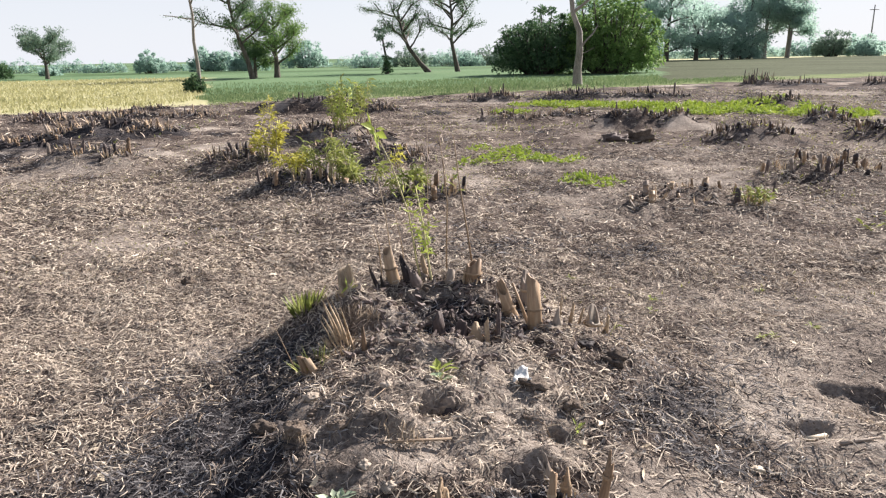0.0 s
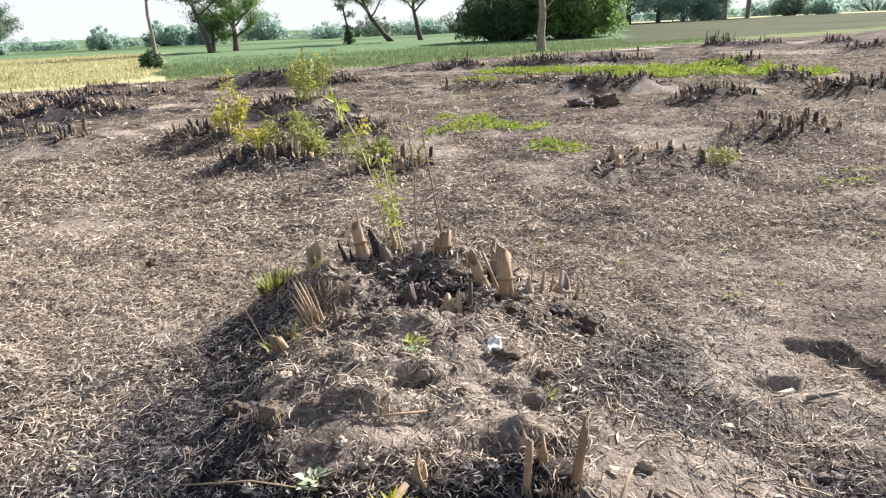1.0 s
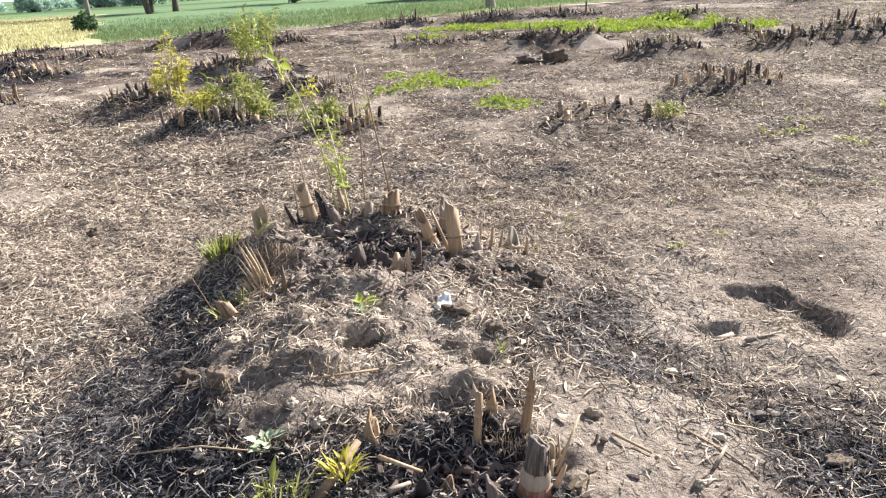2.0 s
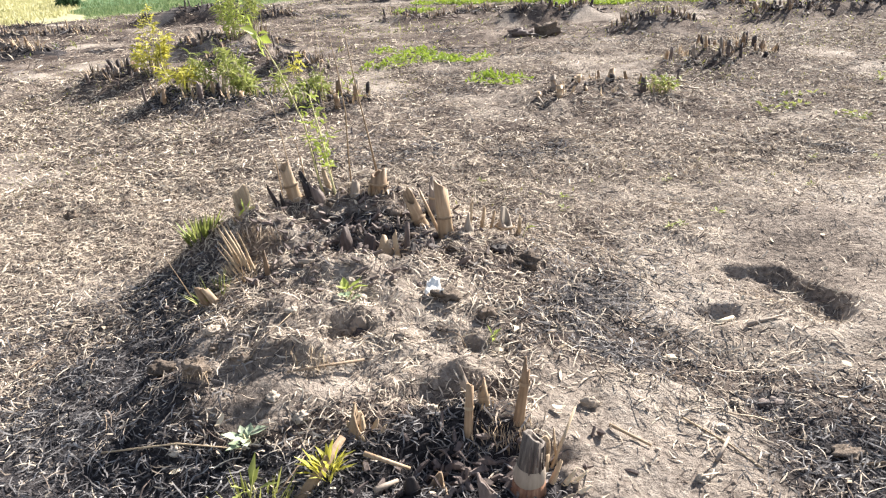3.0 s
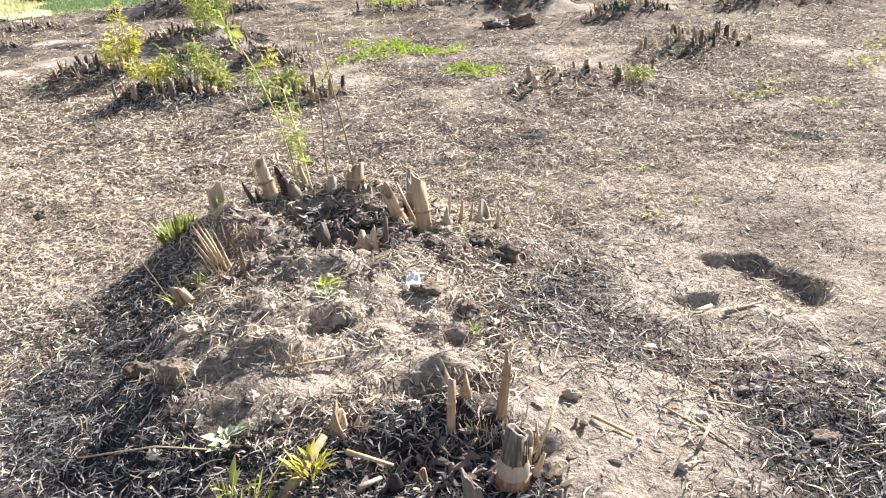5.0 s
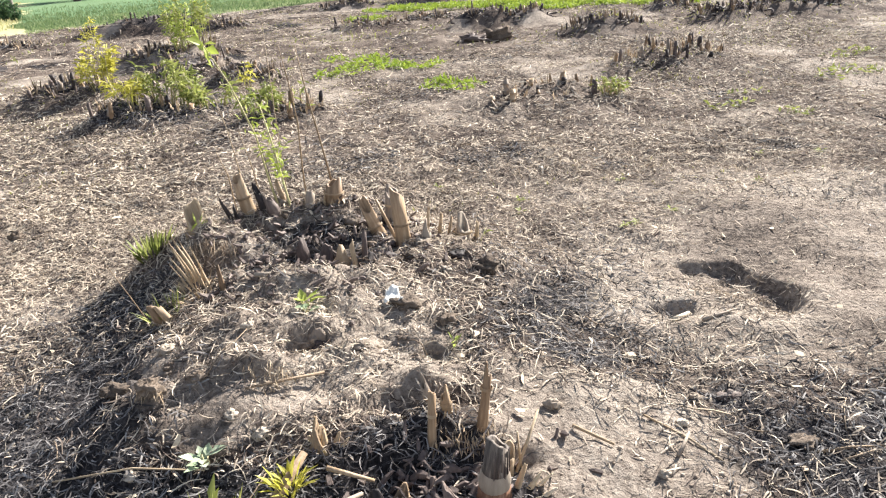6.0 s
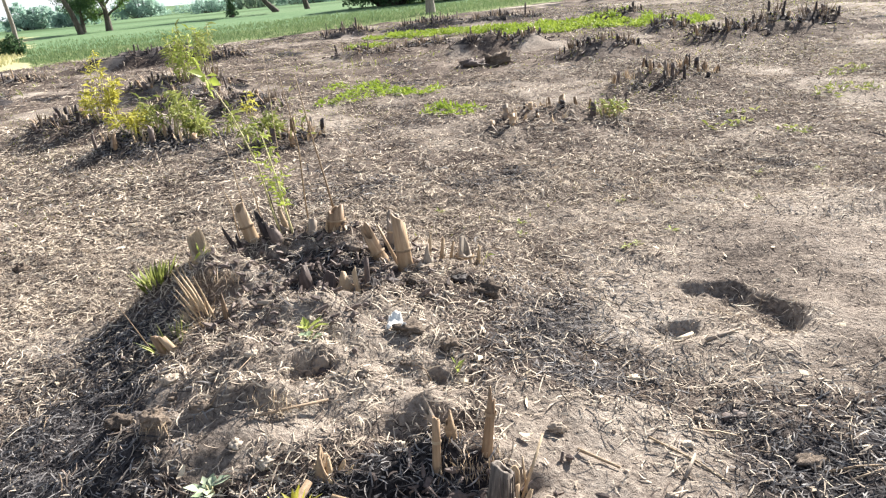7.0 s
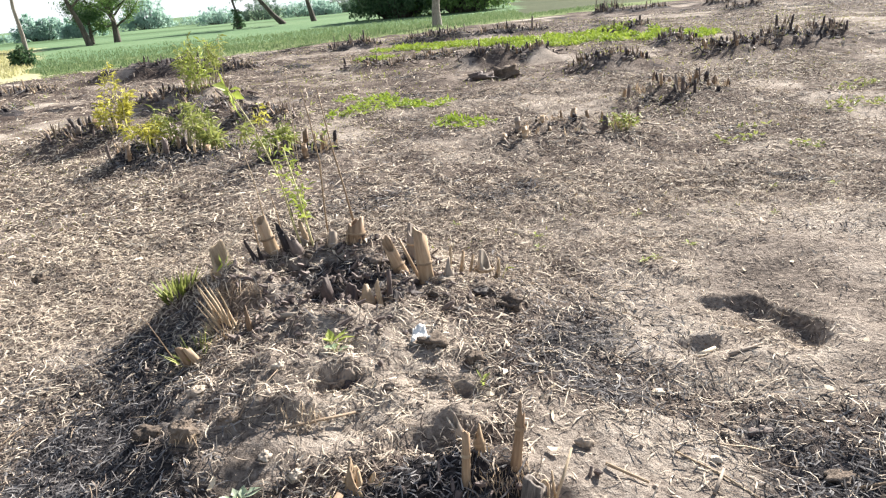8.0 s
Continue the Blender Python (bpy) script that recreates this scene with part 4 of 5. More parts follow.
lump(-0.17, 2.09, 0.022, 0.02, 0.017, STONE, "small pale stone on the mound", "stone", "stone", 9, 0.25)
lump(-0.555, 2.05, 0.022, 0.018, 0.012, STONE, "small flat pale stone in burnt litter", "stone", "stone", 10, 0.3)
lump(-0.26, 2.16, 0.02, 0.018, 0.014, STONE, "small pale stone on grey soil", "stone", "stone", 11, 0.3)
lump(0.24, 2.12, 0.02, 0.018, 0.016, STONE, "small round stone beside the near stubs", "stone", "stone", 12, 0.25)
lump(-1.88, 4.62, 0.04, 0.035, 0.045, CLOD, "small upright clod of earth on open ground", "soil clod", "soil_clod", 13, 0.3)
lump(0.62, 3.12, 0.04, 0.03, 0.02, CHAR, "charred lump of bamboo root", "charred root", "root_lump", 14, 0.35, 13, 0.7)
lump(0.03, 2.50, 0.04, 0.03, 0.022, CHAR, "charred lump of bamboo root on the mound", "charred root", "root_lump", 15, 0.3, 15, 0.9)
lump(-0.01, 2.52, 0.045, 0.025, 0.035, GREY_CANE, "grey broken piece of bamboo root", "bamboo root", "root_lump", 16, 0.3, 13, 0.8)
lump(1.48, 1.83, 0.045, 0.032, 0.016, CLOD, "low grey clod of earth in dark litter", "soil clod", "soil_clod", 20, 0.4)
lump(1.39, 2.11, 0.036, 0.028, 0.014, CHAR, "flat charred lump in the litter", "charred root", "root_lump", 21, 0.35)
lump(1.14, 2.38, 0.026, 0.02, 0.008, BARE, "pale flat chip of bamboo on the litter", "bamboo chip", "bamboo_chip", 22, 0.2)
lump(2.55, 12.45, 0.22, 0.16, 0.10, CHAR, "broken dark lump of burnt root and earth", "charred root", "root_lump", 18, 0.35, 17, 0.8)
lump(2.95, 12.55, 0.24, 0.18, 0.15, CLOD, "broken grey lump of earth by burnt stubs", "soil clod", "soil_clod", 19, 0.35, 17, 0.8)
for i, (x, y, s) in enumerate(((0.02, 2.66, 0.02), (0.36, 2.62, 0.018), (-0.55, 2.62, 0.03), (-0.07, 2.62, 0.02), (0.40, 2.44, 0.018), (-0.02, 2.75, 0.02), (0.55, 2.95, 0.02), (0.47, 3.22, 0.02), (1.15, 1.98, 0.02), (1.0, 1.78, 0.016), (-0.23, 2.55, 0.02), (0.95, 2.25, 0.018), (1.27, 2.12, 0.02))):
    lump(x, y, s, s * 0.8, s * 0.7, STONE, "tiny pale stone among the litter", "stone", "stone", 30 + i, 0.3)

# broken clods and root lumps on the mound
clod_pick = random.Random(9)
for i in range(36):
    x, y = clod_pick.gauss(0.0, 0.33), clod_pick.gauss(3.2, 0.33)
    if i % 3 == 0:
        x, y = clod_pick.uniform(-0.75, 0.5), clod_pick.gauss(2.45, 0.2)
    s = clod_pick.uniform(0.010, 0.032)
    burnt_lump = y > 2.9 and clod_pick.random() < 0.45
    lump(x, y, s * clod_pick.uniform(0.8, 1.3), s * clod_pick.uniform(0.7, 1.1), s * clod_pick.uniform(0.35, 0.7), CHAR if burnt_lump else CLOD if i % 2 else SANDY_CLOD, "charred knot of bamboo root on the mound" if burnt_lump else "broken crumbly clod of earth on the mound", "charred root" if burnt_lump else "soil clod", "root_lump" if burnt_lump else "soil_clod", 200 + i, 0.35, 9, 0.85)

# charred bits in the ash of the crown
bits = Geo()
grit = random.Random(77)
for _ in range(420):
    x, y = grit.gauss(0.02, 0.30), grit.gauss(3.3, 0.26)
    if grit.random() < 0.25:
        x, y = grit.gauss(0.3, 0.22), grit.gauss(1.86, 0.08)
    a, l, r = grit.uniform(0, 6.28), grit.uniform(0.015, 0.06), grit.uniform(0.004, 0.014)
    z = soil(x, y) + r * 0.5
    bits.tube([(x, y, z), (x + math.cos(a) * l * 0.5, y + math.sin(a) * l * 0.5, z + grit.uniform(0, 0.6) * l), (x + math.cos(a) * l, y + math.sin(a) * l, z + grit.uniform(-0.1, 0.8) * l)], [r, r * grit.uniform(0.7, 1.2), r * 0.4], 5)
single("charred_bits", bits, CHAR, "charred bits of bamboo and root in the ash", "charred wood", kind="stuff", smooth=False)

# pale fallen leaves and chips
chips = Geo()
k = 150
cx_, cy_ = rng.uniform(-1.6, 2.4, k), 1.5 + 3.6 * rng.uniform(0, 1, k) ** 1.3
long_ = rng.uniform(0.02, 0.05, k)
scatter_litter(chips, rng, cx_, cy_, long_, long_ * rng.uniform(0.3, 0.55, k), 0.35, 0.02)
single("fallen_leaves", chips, BARE, "pale dry leaves and chips lying on the litter", "leaves", kind="stuff", smooth=False)

scrap = Geo()
g = np.random.default_rng(5)
cells = 7
uv = np.array([(i / cells - 0.5, j / cells - 0.5) for j in range(cells + 1) for i in range(cells + 1)])
crumple = np.stack([uv[:, 0] * 0.065 * (1 - 0.5 * uv[:, 1]), uv[:, 1] * 0.07, 0.018 + 0.022 * value_noise(uv[:, 0] * 6 + 3, uv[:, 1] * 6, 31) + 0.04 * (uv[:, 1] + 0.5) * 0.6], -1)
scrap.add(crumple, [(j * 8 + i, j * 8 + i + 1, j * 8 + i + 9, j * 8 + i + 8) for j in range(cells) for i in range(cells)])
white = single("paper_scrap", scrap, PAPER, "small crumpled white scrap lying on the mound", "paper scrap", (0.30, 2.70, soil(0.30, 2.70)))
thick = white.modifiers.new("thick", "SOLIDIFY")
thick.thickness = 0.0015

# dry sheath tufts and root fringes
def tuft(x, y, n, r, h, spread, material, label, name, category, seed, wide=0.014, lean=(0, 0)):
    g2 = np.random.default_rng(seed)
    a, q = g2.uniform(0, 2 * np.pi, n), np.sqrt(g2.uniform(0, 1, n)) * r
    px, py = q * np.cos(a), q * np.sin(a)
    place = np.stack([px, py, height(x + px, y + py) - soil(x, y) - 0.01], -1)
    way = np.stack([np.cos(a) * spread * q / r + lean[0] + g2.normal(0, 0.12, n), np.sin(a) * spread * q / r + lean[1] + g2.normal(0, 0.12, n), np.ones(n)], -1)
    across = np.stack([-np.sin(a), np.cos(a), 0 * a], -1)
    geo = blades(Geo(), place, way, across, h * g2.uniform(0.4, 1.1, n), wide * g2.uniform(0.5, 1.3, n), 0.3, 0.1)
    return single(name, geo, material, label, category, (x, y, soil(x, y)), kind="stuff" if name == "stalk_tuft" else "")


def splinters(x, y, rows, label, seed, material=None):
    """Torn culm sheaths and splinters that stand together: (dx, dy, height, width, lean to x, lean to y)."""
    ob = thing("torn_sheaths", x, y, label, "dry sheaths")
    g2 = random.Random(seed)
    for dx, dy, h, w, lx, ly in rows:
        geo, side, mid = Geo(), [], 0.0
        a = g2.uniform(-0.6, 0.6)
        for k in range(6):
            f = k / 5
            wide = w * (1 - 0.75 * f ** 2) * g2.uniform(0.85, 1.1)
            px, py, pz = lx * h * f + 0.02 * h * math.sin(4 * f + a), ly * h * f, h * f
            for q, deep in ((-0.5, 0.0), (-0.2, 0.3), (0.25, 0.3), (0.5, 0.0)):
                side.append((px + wide * q * math.cos(a), py + wide * q * math.sin(a) - deep * wide, pz + (g2.uniform(-0.06, 0.06) * h if k == 5 else 0)))
        geo.add(side, [(k * 4 + q, k * 4 + q + 1, k * 4 + q + 5, k * 4 + q + 4) for k in range(5) for q in range(3)])
        blade = part("sheath", geo, material or SHEATH, ob)
        blade.location = (dx, dy, soil(x + dx, y + dy) - ob.location.z - 0.02)
        skin = blade.modifiers.new("skin", "SOLIDIFY")
        skin.thickness = 0.002
    return ob


splinters(-0.50, 3.15, [(0.0, 0.0, 0.25, 0.022, -0.34, 0.12), (0.012, -0.01, 0.22, 0.018, -0.28, 0.1), (-0.015, 0.015, 0.24, 0.016, -0.40, 0.1), (-0.03, 0.0, 0.17, 0.016, -0.46, 0.05), (0.025, 0.01, 0.20, 0.014, -0.24, 0.1), (-0.04, 0.03, 0.20, 0.012, -0.35, 0.2), (0.0, 0.03, 0.23, 0.012, -0.30, 0.15), (-0.025, -0.01, 0.13, 0.016, -0.45, 0), (0.035, -0.02, 0.11, 0.014, -0.15, 0.0), (-0.05, 0.01, 0.14, 0.010, -0.5, 0.1)], "torn dry tan culm sheaths leaning together on the mound's flank", 141)
splinters(0.585, 1.80, [(0.0, 0.0, 0.06, 0.030, 0.9, 0.3), (0.02, 0.01, 0.05, 0.034, 1.3, 0.1), (0.03, -0.02, 0.045, 0.028, 1.2, -0.3), (0.0, -0.03, 0.05, 0.022, 0.7, -0.6)], "pale torn sheaths spread beside the hollow cane", 142, BARE)
splinters(0.02, 2.015, [(0.0, 0.0, 0.07, 0.03, 0.1, 0.1), (0.025, 0.0, 0.06, 0.026, 0.5, 0.0), (-0.02, 0.01, 0.05, 0.028, -0.4, 0.1), (0.04, -0.01, 0.05, 0.02, 0.8, -0.2), (0.0, -0.02, 0.045, 0.03, 0.1, -0.6)], "straw-brown torn stump fibres standing up from the ash", 143)
tuft(-0.54, 3.12, 60, 0.09, 0.10, 0.8, SHEATH, "short straw-coloured sheath scraps round torn sheaths", "sheath_tuft", "dry sheaths", 41, 0.007, (-0.2, -0.2))
tuft(-0.64, 3.02, 40, 0.07, 0.12, 0.7, OLIVE_LEAF, "small tuft of dry greenish grass on the mound", "grass_tuft", "grass", 42, 0.006, (-0.2, 0))
tuft(-0.80, 3.60, 80, 0.06, 0.15, 0.6, OLIVE_LEAF, "fresh green leaf tuft growing at the mound's edge", "leaf_tuft", "plant", 43, 0.014)
tuft(-0.77, 3.57, 12, 0.07, 0.12, 0.4, CHAR, "charred stalks beside the green tuft", "stalk_tuft", "stalks", 44, 0.012)
tuft(-0.27, 1.80, 50, 0.08, 0.13, 0.5, GREEN_BLADE, "yellow-green grass tuft at the foot of the mound", "grass_tuft", "grass", 45, 0.006)


def fringe(ends, n, h, label, seed, material=None, out=(0, -1), drop=0.9):
    """Thin cut roots that hang over the edge of a ledge between two places."""
    g2 = np.random.default_rng(seed)
    (ax, ay), (bx, by) = ends
    k = g2.uniform(0, 1, n)
    px, py = ax + (bx - ax) * k + g2.normal(0, 0.01, n), ay + (by - ay) * k + g2.normal(0, 0.012, n) - 0.02 * np.sin(math.pi * k)
    place = np.stack([px - ax, py - ay, height(px, py + 0.02) - soil(ax, ay) + 0.006], -1)
    way = np.stack([out[0] + g2.normal(0, 0.45, n), out[1] + g2.normal(0, 0.2, n), -drop + g2.normal(0, 0.35, n)], -1)
    geo = blades(Geo(), place, way, g2.normal(0, 1, (n, 3)), h * g2.uniform(0.4, 1.2, n), 0.0042 * g2.uniform(0.6, 1.3, n), 0.2, 0.1)
    return single("root_fringe", geo, material or SHEATH, label, "roots", (ax, ay, soil(ax, ay)), kind="stuff")


fringe(((0.35, 1.995), (0.56, 1.99)), 110, 0.032, "pale fringe of cut roots hanging from the stub base", 46)
fringe(((-0.23, 2.315), (-0.08, 2.31)), 60, 0.06, "pale fringe of roots hanging below a ledge of soil", 47)
fringe(((-0.58, 2.32), (-0.48, 2.31)), 40, 0.05, "pale fringe of roots hanging below a clod", 48)
fringe(((-0.57, 3.34), (-0.36, 3.31)), 110, 0.085, "thin brown roots hanging over a dark root dome", 49, TWIG, (0.1, -0.8), 0.8)
fringe(((-0.13, 2.53), (0.10, 2.53)), 50, 0.04, "short grey roots over a dark hollow in the mound", 52, GREY_CANE)


# ---- shoots and small plants ----
def shoot(name, x, y, path, r, material, label, leaves=(), leaf_material=None, seed=0, base_z=None):
    """A thin stem through the given heights, with leaf bunches: (along, count, spread, length, width)."""
    ob = thing(name, x, y, label, "bamboo shoot", "shoots on the near mound", base_z)
    z0 = ob.location.z
    points = [Vector((px - x, py - y, pz - z0)) for px, py, pz in path]
    k = len(points)
    stem = part("stem", Geo().tube(points, [r * (1 - 0.6 * i / (k - 1)) for i in range(k)], 7), material, ob)
    g2 = np.random.default_rng(seed)
    for along, count, spread, length, width in leaves:
        s = along * (k - 1)
        i = min(int(s), k - 2)
        mid = np.array(points[i].lerp(points[i + 1], s - i))
        place = mid + g2.normal(0, spread, (count, 3)) * (0.5, 0.5, 1.0)
        way = g2.normal(0, 1, (count, 3)) + (0, 0, 0.5)
        part("leaves", blades(Geo(), place, way, g2.normal(0, 1, (count, 3)), length * g2.uniform(0.6, 1.2, count), width * g2.uniform(0.6, 1.2, count), 0.15, 0.2), leaf_material or LEAF, stem, "yellow-green leaf bunch")
    return ob


shoot("bamboo_shoot", -0.21, 3.70, [(-0.16, 3.70, 0.20), (-0.21, 3.76, 0.42), (-0.25, 3.83, 0.66), (-0.34, 3.88, 0.92), (-0.43, 3.90, 1.11)], 0.0065, GREEN_STEM, "leaning young bamboo shoot with a bright leaf at its tip",
      [(1.0, 6, 0.014, 0.11, 0.058), (0.95, 6, 0.025, 0.06, 0.028), (0.45, 14, 0.05, 0.06, 0.016), (0.65, 10, 0.06, 0.055, 0.016)], LEAF, 51)
shoot("bamboo_shoot", -0.12, 3.66, [(-0.10, 3.66, 0.18), (-0.14, 3.74, 0.40), (-0.17, 3.80, 0.60), (-0.21, 3.86, 0.80)], 0.0075, GREEN_STEM, "pale green bamboo shoot with bunches of small leaves",
      [(0.45, 34, 0.045, 0.06, 0.016), (0.62, 40, 0.05, 0.06, 0.016), (0.8, 36, 0.06, 0.065, 0.016), (1.0, 24, 0.06, 0.06, 0.015)], LEAF, 52)
shoot("bamboo_shoot", -0.04, 3.88, [(-0.05, 3.88, 0.22), (-0.05, 3.90, 0.45), (-0.04, 3.91, 0.70), (-0.06, 3.92, 0.92), (-0.08, 3.92, 1.08)], 0.005, BROWN_STEM, "thin dry bamboo shoot standing upright",
      [(0.62, 4, 0.02, 0.06, 0.02), (0.85, 6, 0.03, 0.05, 0.015)], OLIVE_LEAF, 53)
shoot("bamboo_shoot", 0.10, 3.82, [(0.10, 3.82, 0.34), (0.07, 3.86, 0.55), (0.03, 3.90, 0.80), (0.0, 3.92, 1.07)], 0.0062, BROWN_STEM, "tall thin brown bamboo shoot out of a thick stub",
      [(0.72, 6, 0.03, 0.06, 0.018)], OLIVE_LEAF, 54)
shoot("bamboo_shoot", -0.36, 3.86, [(-0.35, 3.86, 0.16), (-0.37, 3.88, 0.48), (-0.39, 3.9, 0.66), (-0.43, 3.92, 0.86)], 0.004, BROWN_STEM, "wiry dry bamboo shoot", (), None, 55)
shoot("bamboo_shoot", -0.28, 3.86, [(-0.27, 3.86, 0.16), (-0.30, 3.88, 0.47), (-0.34, 3.9, 0.68)], 0.004, BROWN_STEM, "wiry dry bamboo shoot", (), None, 56)
shoot("bamboo_shoot", -0.42, 3.86, [(-0.41, 3.86, 0.12), (-0.43, 3.88, 0.46), (-0.47, 3.9, 0.58)], 0.0045, BROWN_STEM, "wiry dry bamboo shoot", (), None, 57)
shoot("bamboo_shoot", -0.20, 3.82, [(-0.19, 3.82, 0.16), (-0.22, 3.84, 0.48), (-0.24, 3.86, 0.60)], 0.004, CHAR, "blackened thin bamboo shoot", (), None, 58)
shoot("bamboo_shoot", -0.17, 4.02, [(-0.16, 4.02, 0.12), (-0.16, 4.03, 0.6), (-0.15, 4.04, 1.18)], 0.003, BROWN_STEM, "hair-thin dry bamboo shoot", (), None, 59)
shoot("bamboo_shoot", -0.51, 3.44, [(-0.51, 3.44, 0.12), (-0.52, 3.45, 0.25), (-0.53, 3.46, 0.35)], 0.004, GREEN_STEM, "small green shoot beside the split stub", [(0.95, 9, 0.015, 0.07, 0.02)], LEAF, 60)
shoot("grass_stalk", -0.74, 3.00, [(-0.70, 3.0, 0.08), (-0.76, 3.02, 0.22), (-0.83, 3.05, 0.36)], 0.003, BROWN_STEM, "thin dry grass stalk at the mound's edge", (), None, 61)
shoot("grass_stalk", 0.80, 3.43, [(0.79, 3.42, 0.06), (0.80, 3.43, 0.12), (0.83, 3.45, 0.17)], 0.004, GREEN_STEM, "short green blade by the rounded stub", [(0.9, 3, 0.01, 0.05, 0.01)], LEAF, 62)


def weed(x, y, n, r, length, width, material, label, seed, rise=0.5, name="weed", stems=4):
    ob = thing(name, x, y, label, "weed", "weeds on the ground")
    g2 = np.random.default_rng(seed)
    a = g2.uniform(0, 2 * np.pi, n)
    way = np.stack([np.cos(a), np.sin(a), rise * g2.uniform(0.3, 1.6, n)], -1)
    place = np.stack([np.cos(a) * r * g2.uniform(0, 0.5, n), np.sin(a) * r * g2.uniform(0, 0.5, n), g2.uniform(0.02, 0.6, n) * r], -1)
    part("leaves", blades(Geo(), place, way, np.cross(way, (0, 0, 1.0)), length * g2.uniform(0.6, 1.2, n), width * g2.uniform(0.7, 1.2, n), 0.12, 0.15), material, ob)
    stalk = Geo()
    for k in range(stems):
        stalk.tube([(0.005 * k, 0, -0.01), (r * 0.25 * math.cos(k * 2), r * 0.25 * math.sin(k * 2), r * 0.5)], [0.003, 0.002], 5)
    part("stem", stalk, GREEN_STEM, ob, kind="stuff")
    return ob


weed(-0.335, 2.03, 13, 0.06, 0.055, 0.034, PALE_LEAF, "small weed with pale frosted leaves", 71, 0.6)
weed(-0.035, 2.68, 12, 0.06, 0.06, 0.024, LEAF, "small green weed on the mound's crest", 72, 0.7)
weed(-0.03, 2.62, 5, 0.04, 0.045, 0.03, PALE_LEAF, "few pale leaves of a small weed", 73, 0.4)
weed(-0.075, 1.87, 60, 0.09, 0.085, 0.012, YELLOW_LEAF, "bright yellow-green bamboo sprout with pointed leaves", 74, 2.0, "bamboo_sprout")
weed(-0.30, 1.86, 6, 0.05, 0.10, 0.02, OLIVE_LEAF, "young green shoot with long leaves", 75, 0.9, "bamboo_sprout")
for i, (x, y) in enumerate(((1.62, 3.6), (1.7, 3.62), (1.95, 3.75), (1.15, 4.0), (1.2, 4.25), (1.9, 4.35), (2.35, 2.4), (2.7, 4.1), (0.5, 2.45), (3.0, 4.6), (3.4, 4.5), (0.75, 4.6))):
    weed(x, y, 9, 0.03, 0.045, 0.012, OLIVE_LEAF if i % 2 else LEAF, "tiny yellow-green seedling in the litter", 80 + i, 0.6, "seedling", 2)


def shrub(x, y, w, h, n, material, label, seed, length=0.11, width=0.03, stems=9, top=0.6, name="bamboo_shrub"):
    """A leafy clump: bent stems, with leaf bunches along their upper part."""
    ob = thing(name, x, y, label, "shrub", "leafy regrowth on stump clumps")
    g2, rnd = np.random.default_rng(seed), random.Random(seed)
    stalk, place, way = Geo(), [], []
    for k in range(stems):
        a, q = rnd.uniform(0, 6.28), math.sqrt(rnd.random()) * w * 0.5
        tall = h * rnd.uniform(0.55, 1.05) * (1 - 0.25 * q / (w * 0.5))
        px, py = q * 0.55 * math.cos(a), q * 0.55 * math.sin(a)
        pts = [(px, py, soil(x + px, y + py) - ob.location.z - 0.02), (px + 0.5 * (q * math.cos(a) - px), py + 0.5 * (q * math.sin(a) - py), tall * 0.55), (q * math.cos(a), q * math.sin(a), tall)]
        stalk.tube(pts, [0.008, 0.006, 0.003], 5)
        for _ in range(n // stems):
            t = 1 - top * rnd.random() ** 1.2
            i = 0 if t < 0.5 else 1
            f = (t - 0.5 * i) * 2
            place.append([pts[i][c] + (pts[i + 1][c] - pts[i][c]) * f + rnd.gauss(0, 0.045 * w + 0.01) for c in range(3)])
            way.append([math.cos(a) * 0.5 + rnd.gauss(0, 0.7), math.sin(a) * 0.5 + rnd.gauss(0, 0.7), rnd.gauss(0.35, 0.5)])
    place, way = np.array(place), np.array(way)
    m = len(place)
    place[:, 2] = np.maximum(place[:, 2], 0.02)
    part("stem", stalk, GREEN_STEM, ob, kind="stuff")
    part("leaves", blades(Geo(), place, way, g2.normal(0, 1, (m, 3)), length * g2.uniform(0.6, 1.3, m), width * g2.uniform(0.6, 1.2, m), 0.15, 0.25), material, ob)
    return ob


shrub(-2.62, 9.35, 0.46, 0.58, 442, YELLOW_LEAF, "yellowing bamboo shrub regrown from a burnt clump", 91, 0.10, 0.027)
shrub(-2.72, 9.6, 0.22, 1.0, 119, YELLOW_LEAF, "tall yellow tip of bamboo regrowth", 92, 0.10, 0.02, stems=3, top=0.35)
shrub(-1.70, 8.15, 0.62, 0.46, 300, OLIVE_LEAF, "low olive-green bamboo shrub on a stump mound", 93, 0.13, 0.028)
shrub(-1.50, 8.2, 0.45, 0.50, 130, OLIVE_LEAF, "low green bamboo shrub on a stump mound", 191, 0.13, 0.027)
shrub(-1.20, 8.15, 0.50, 0.34, 289, OLIVE_LEAF, "low olive-green bamboo shrub on a stump mound", 94, 0.13, 0.028)
shrub(-1.98, 7.95, 0.34, 0.28, 187, YELLOW_LEAF, "low yellowing bamboo shrub on a stump mound", 95, 0.11, 0.027)
shrub(-2.30, 13.3, 0.70, 0.95, 561, LEAF, "tall bright green bamboo shrub on a burnt clump", 96, 0.14, 0.03, 14, 0.75)
shrub(-2.45, 13.3, 0.35, 1.30, 170, OLIVE_LEAF, "upright green tip of bamboo regrowth", 97, 0.13, 0.028, stems=4, top=0.5)
shrub(-1.95, 13.2, 0.35, 1.30, 170, OLIVE_LEAF, "upright green tip of bamboo regrowth", 98, 0.13, 0.028, stems=4, top=0.5)
shrub(-0.60, 7.45, 0.42, 0.33, 289, OLIVE_LEAF, "small green shrub behind the bamboo shoots", 99, 0.10, 0.027)
shrub(2.75, 6.75, 0.30, 0.16, 119, OLIVE_LEAF, "few olive leaves on a cut bamboo clump", 101, 0.09, 0.02)
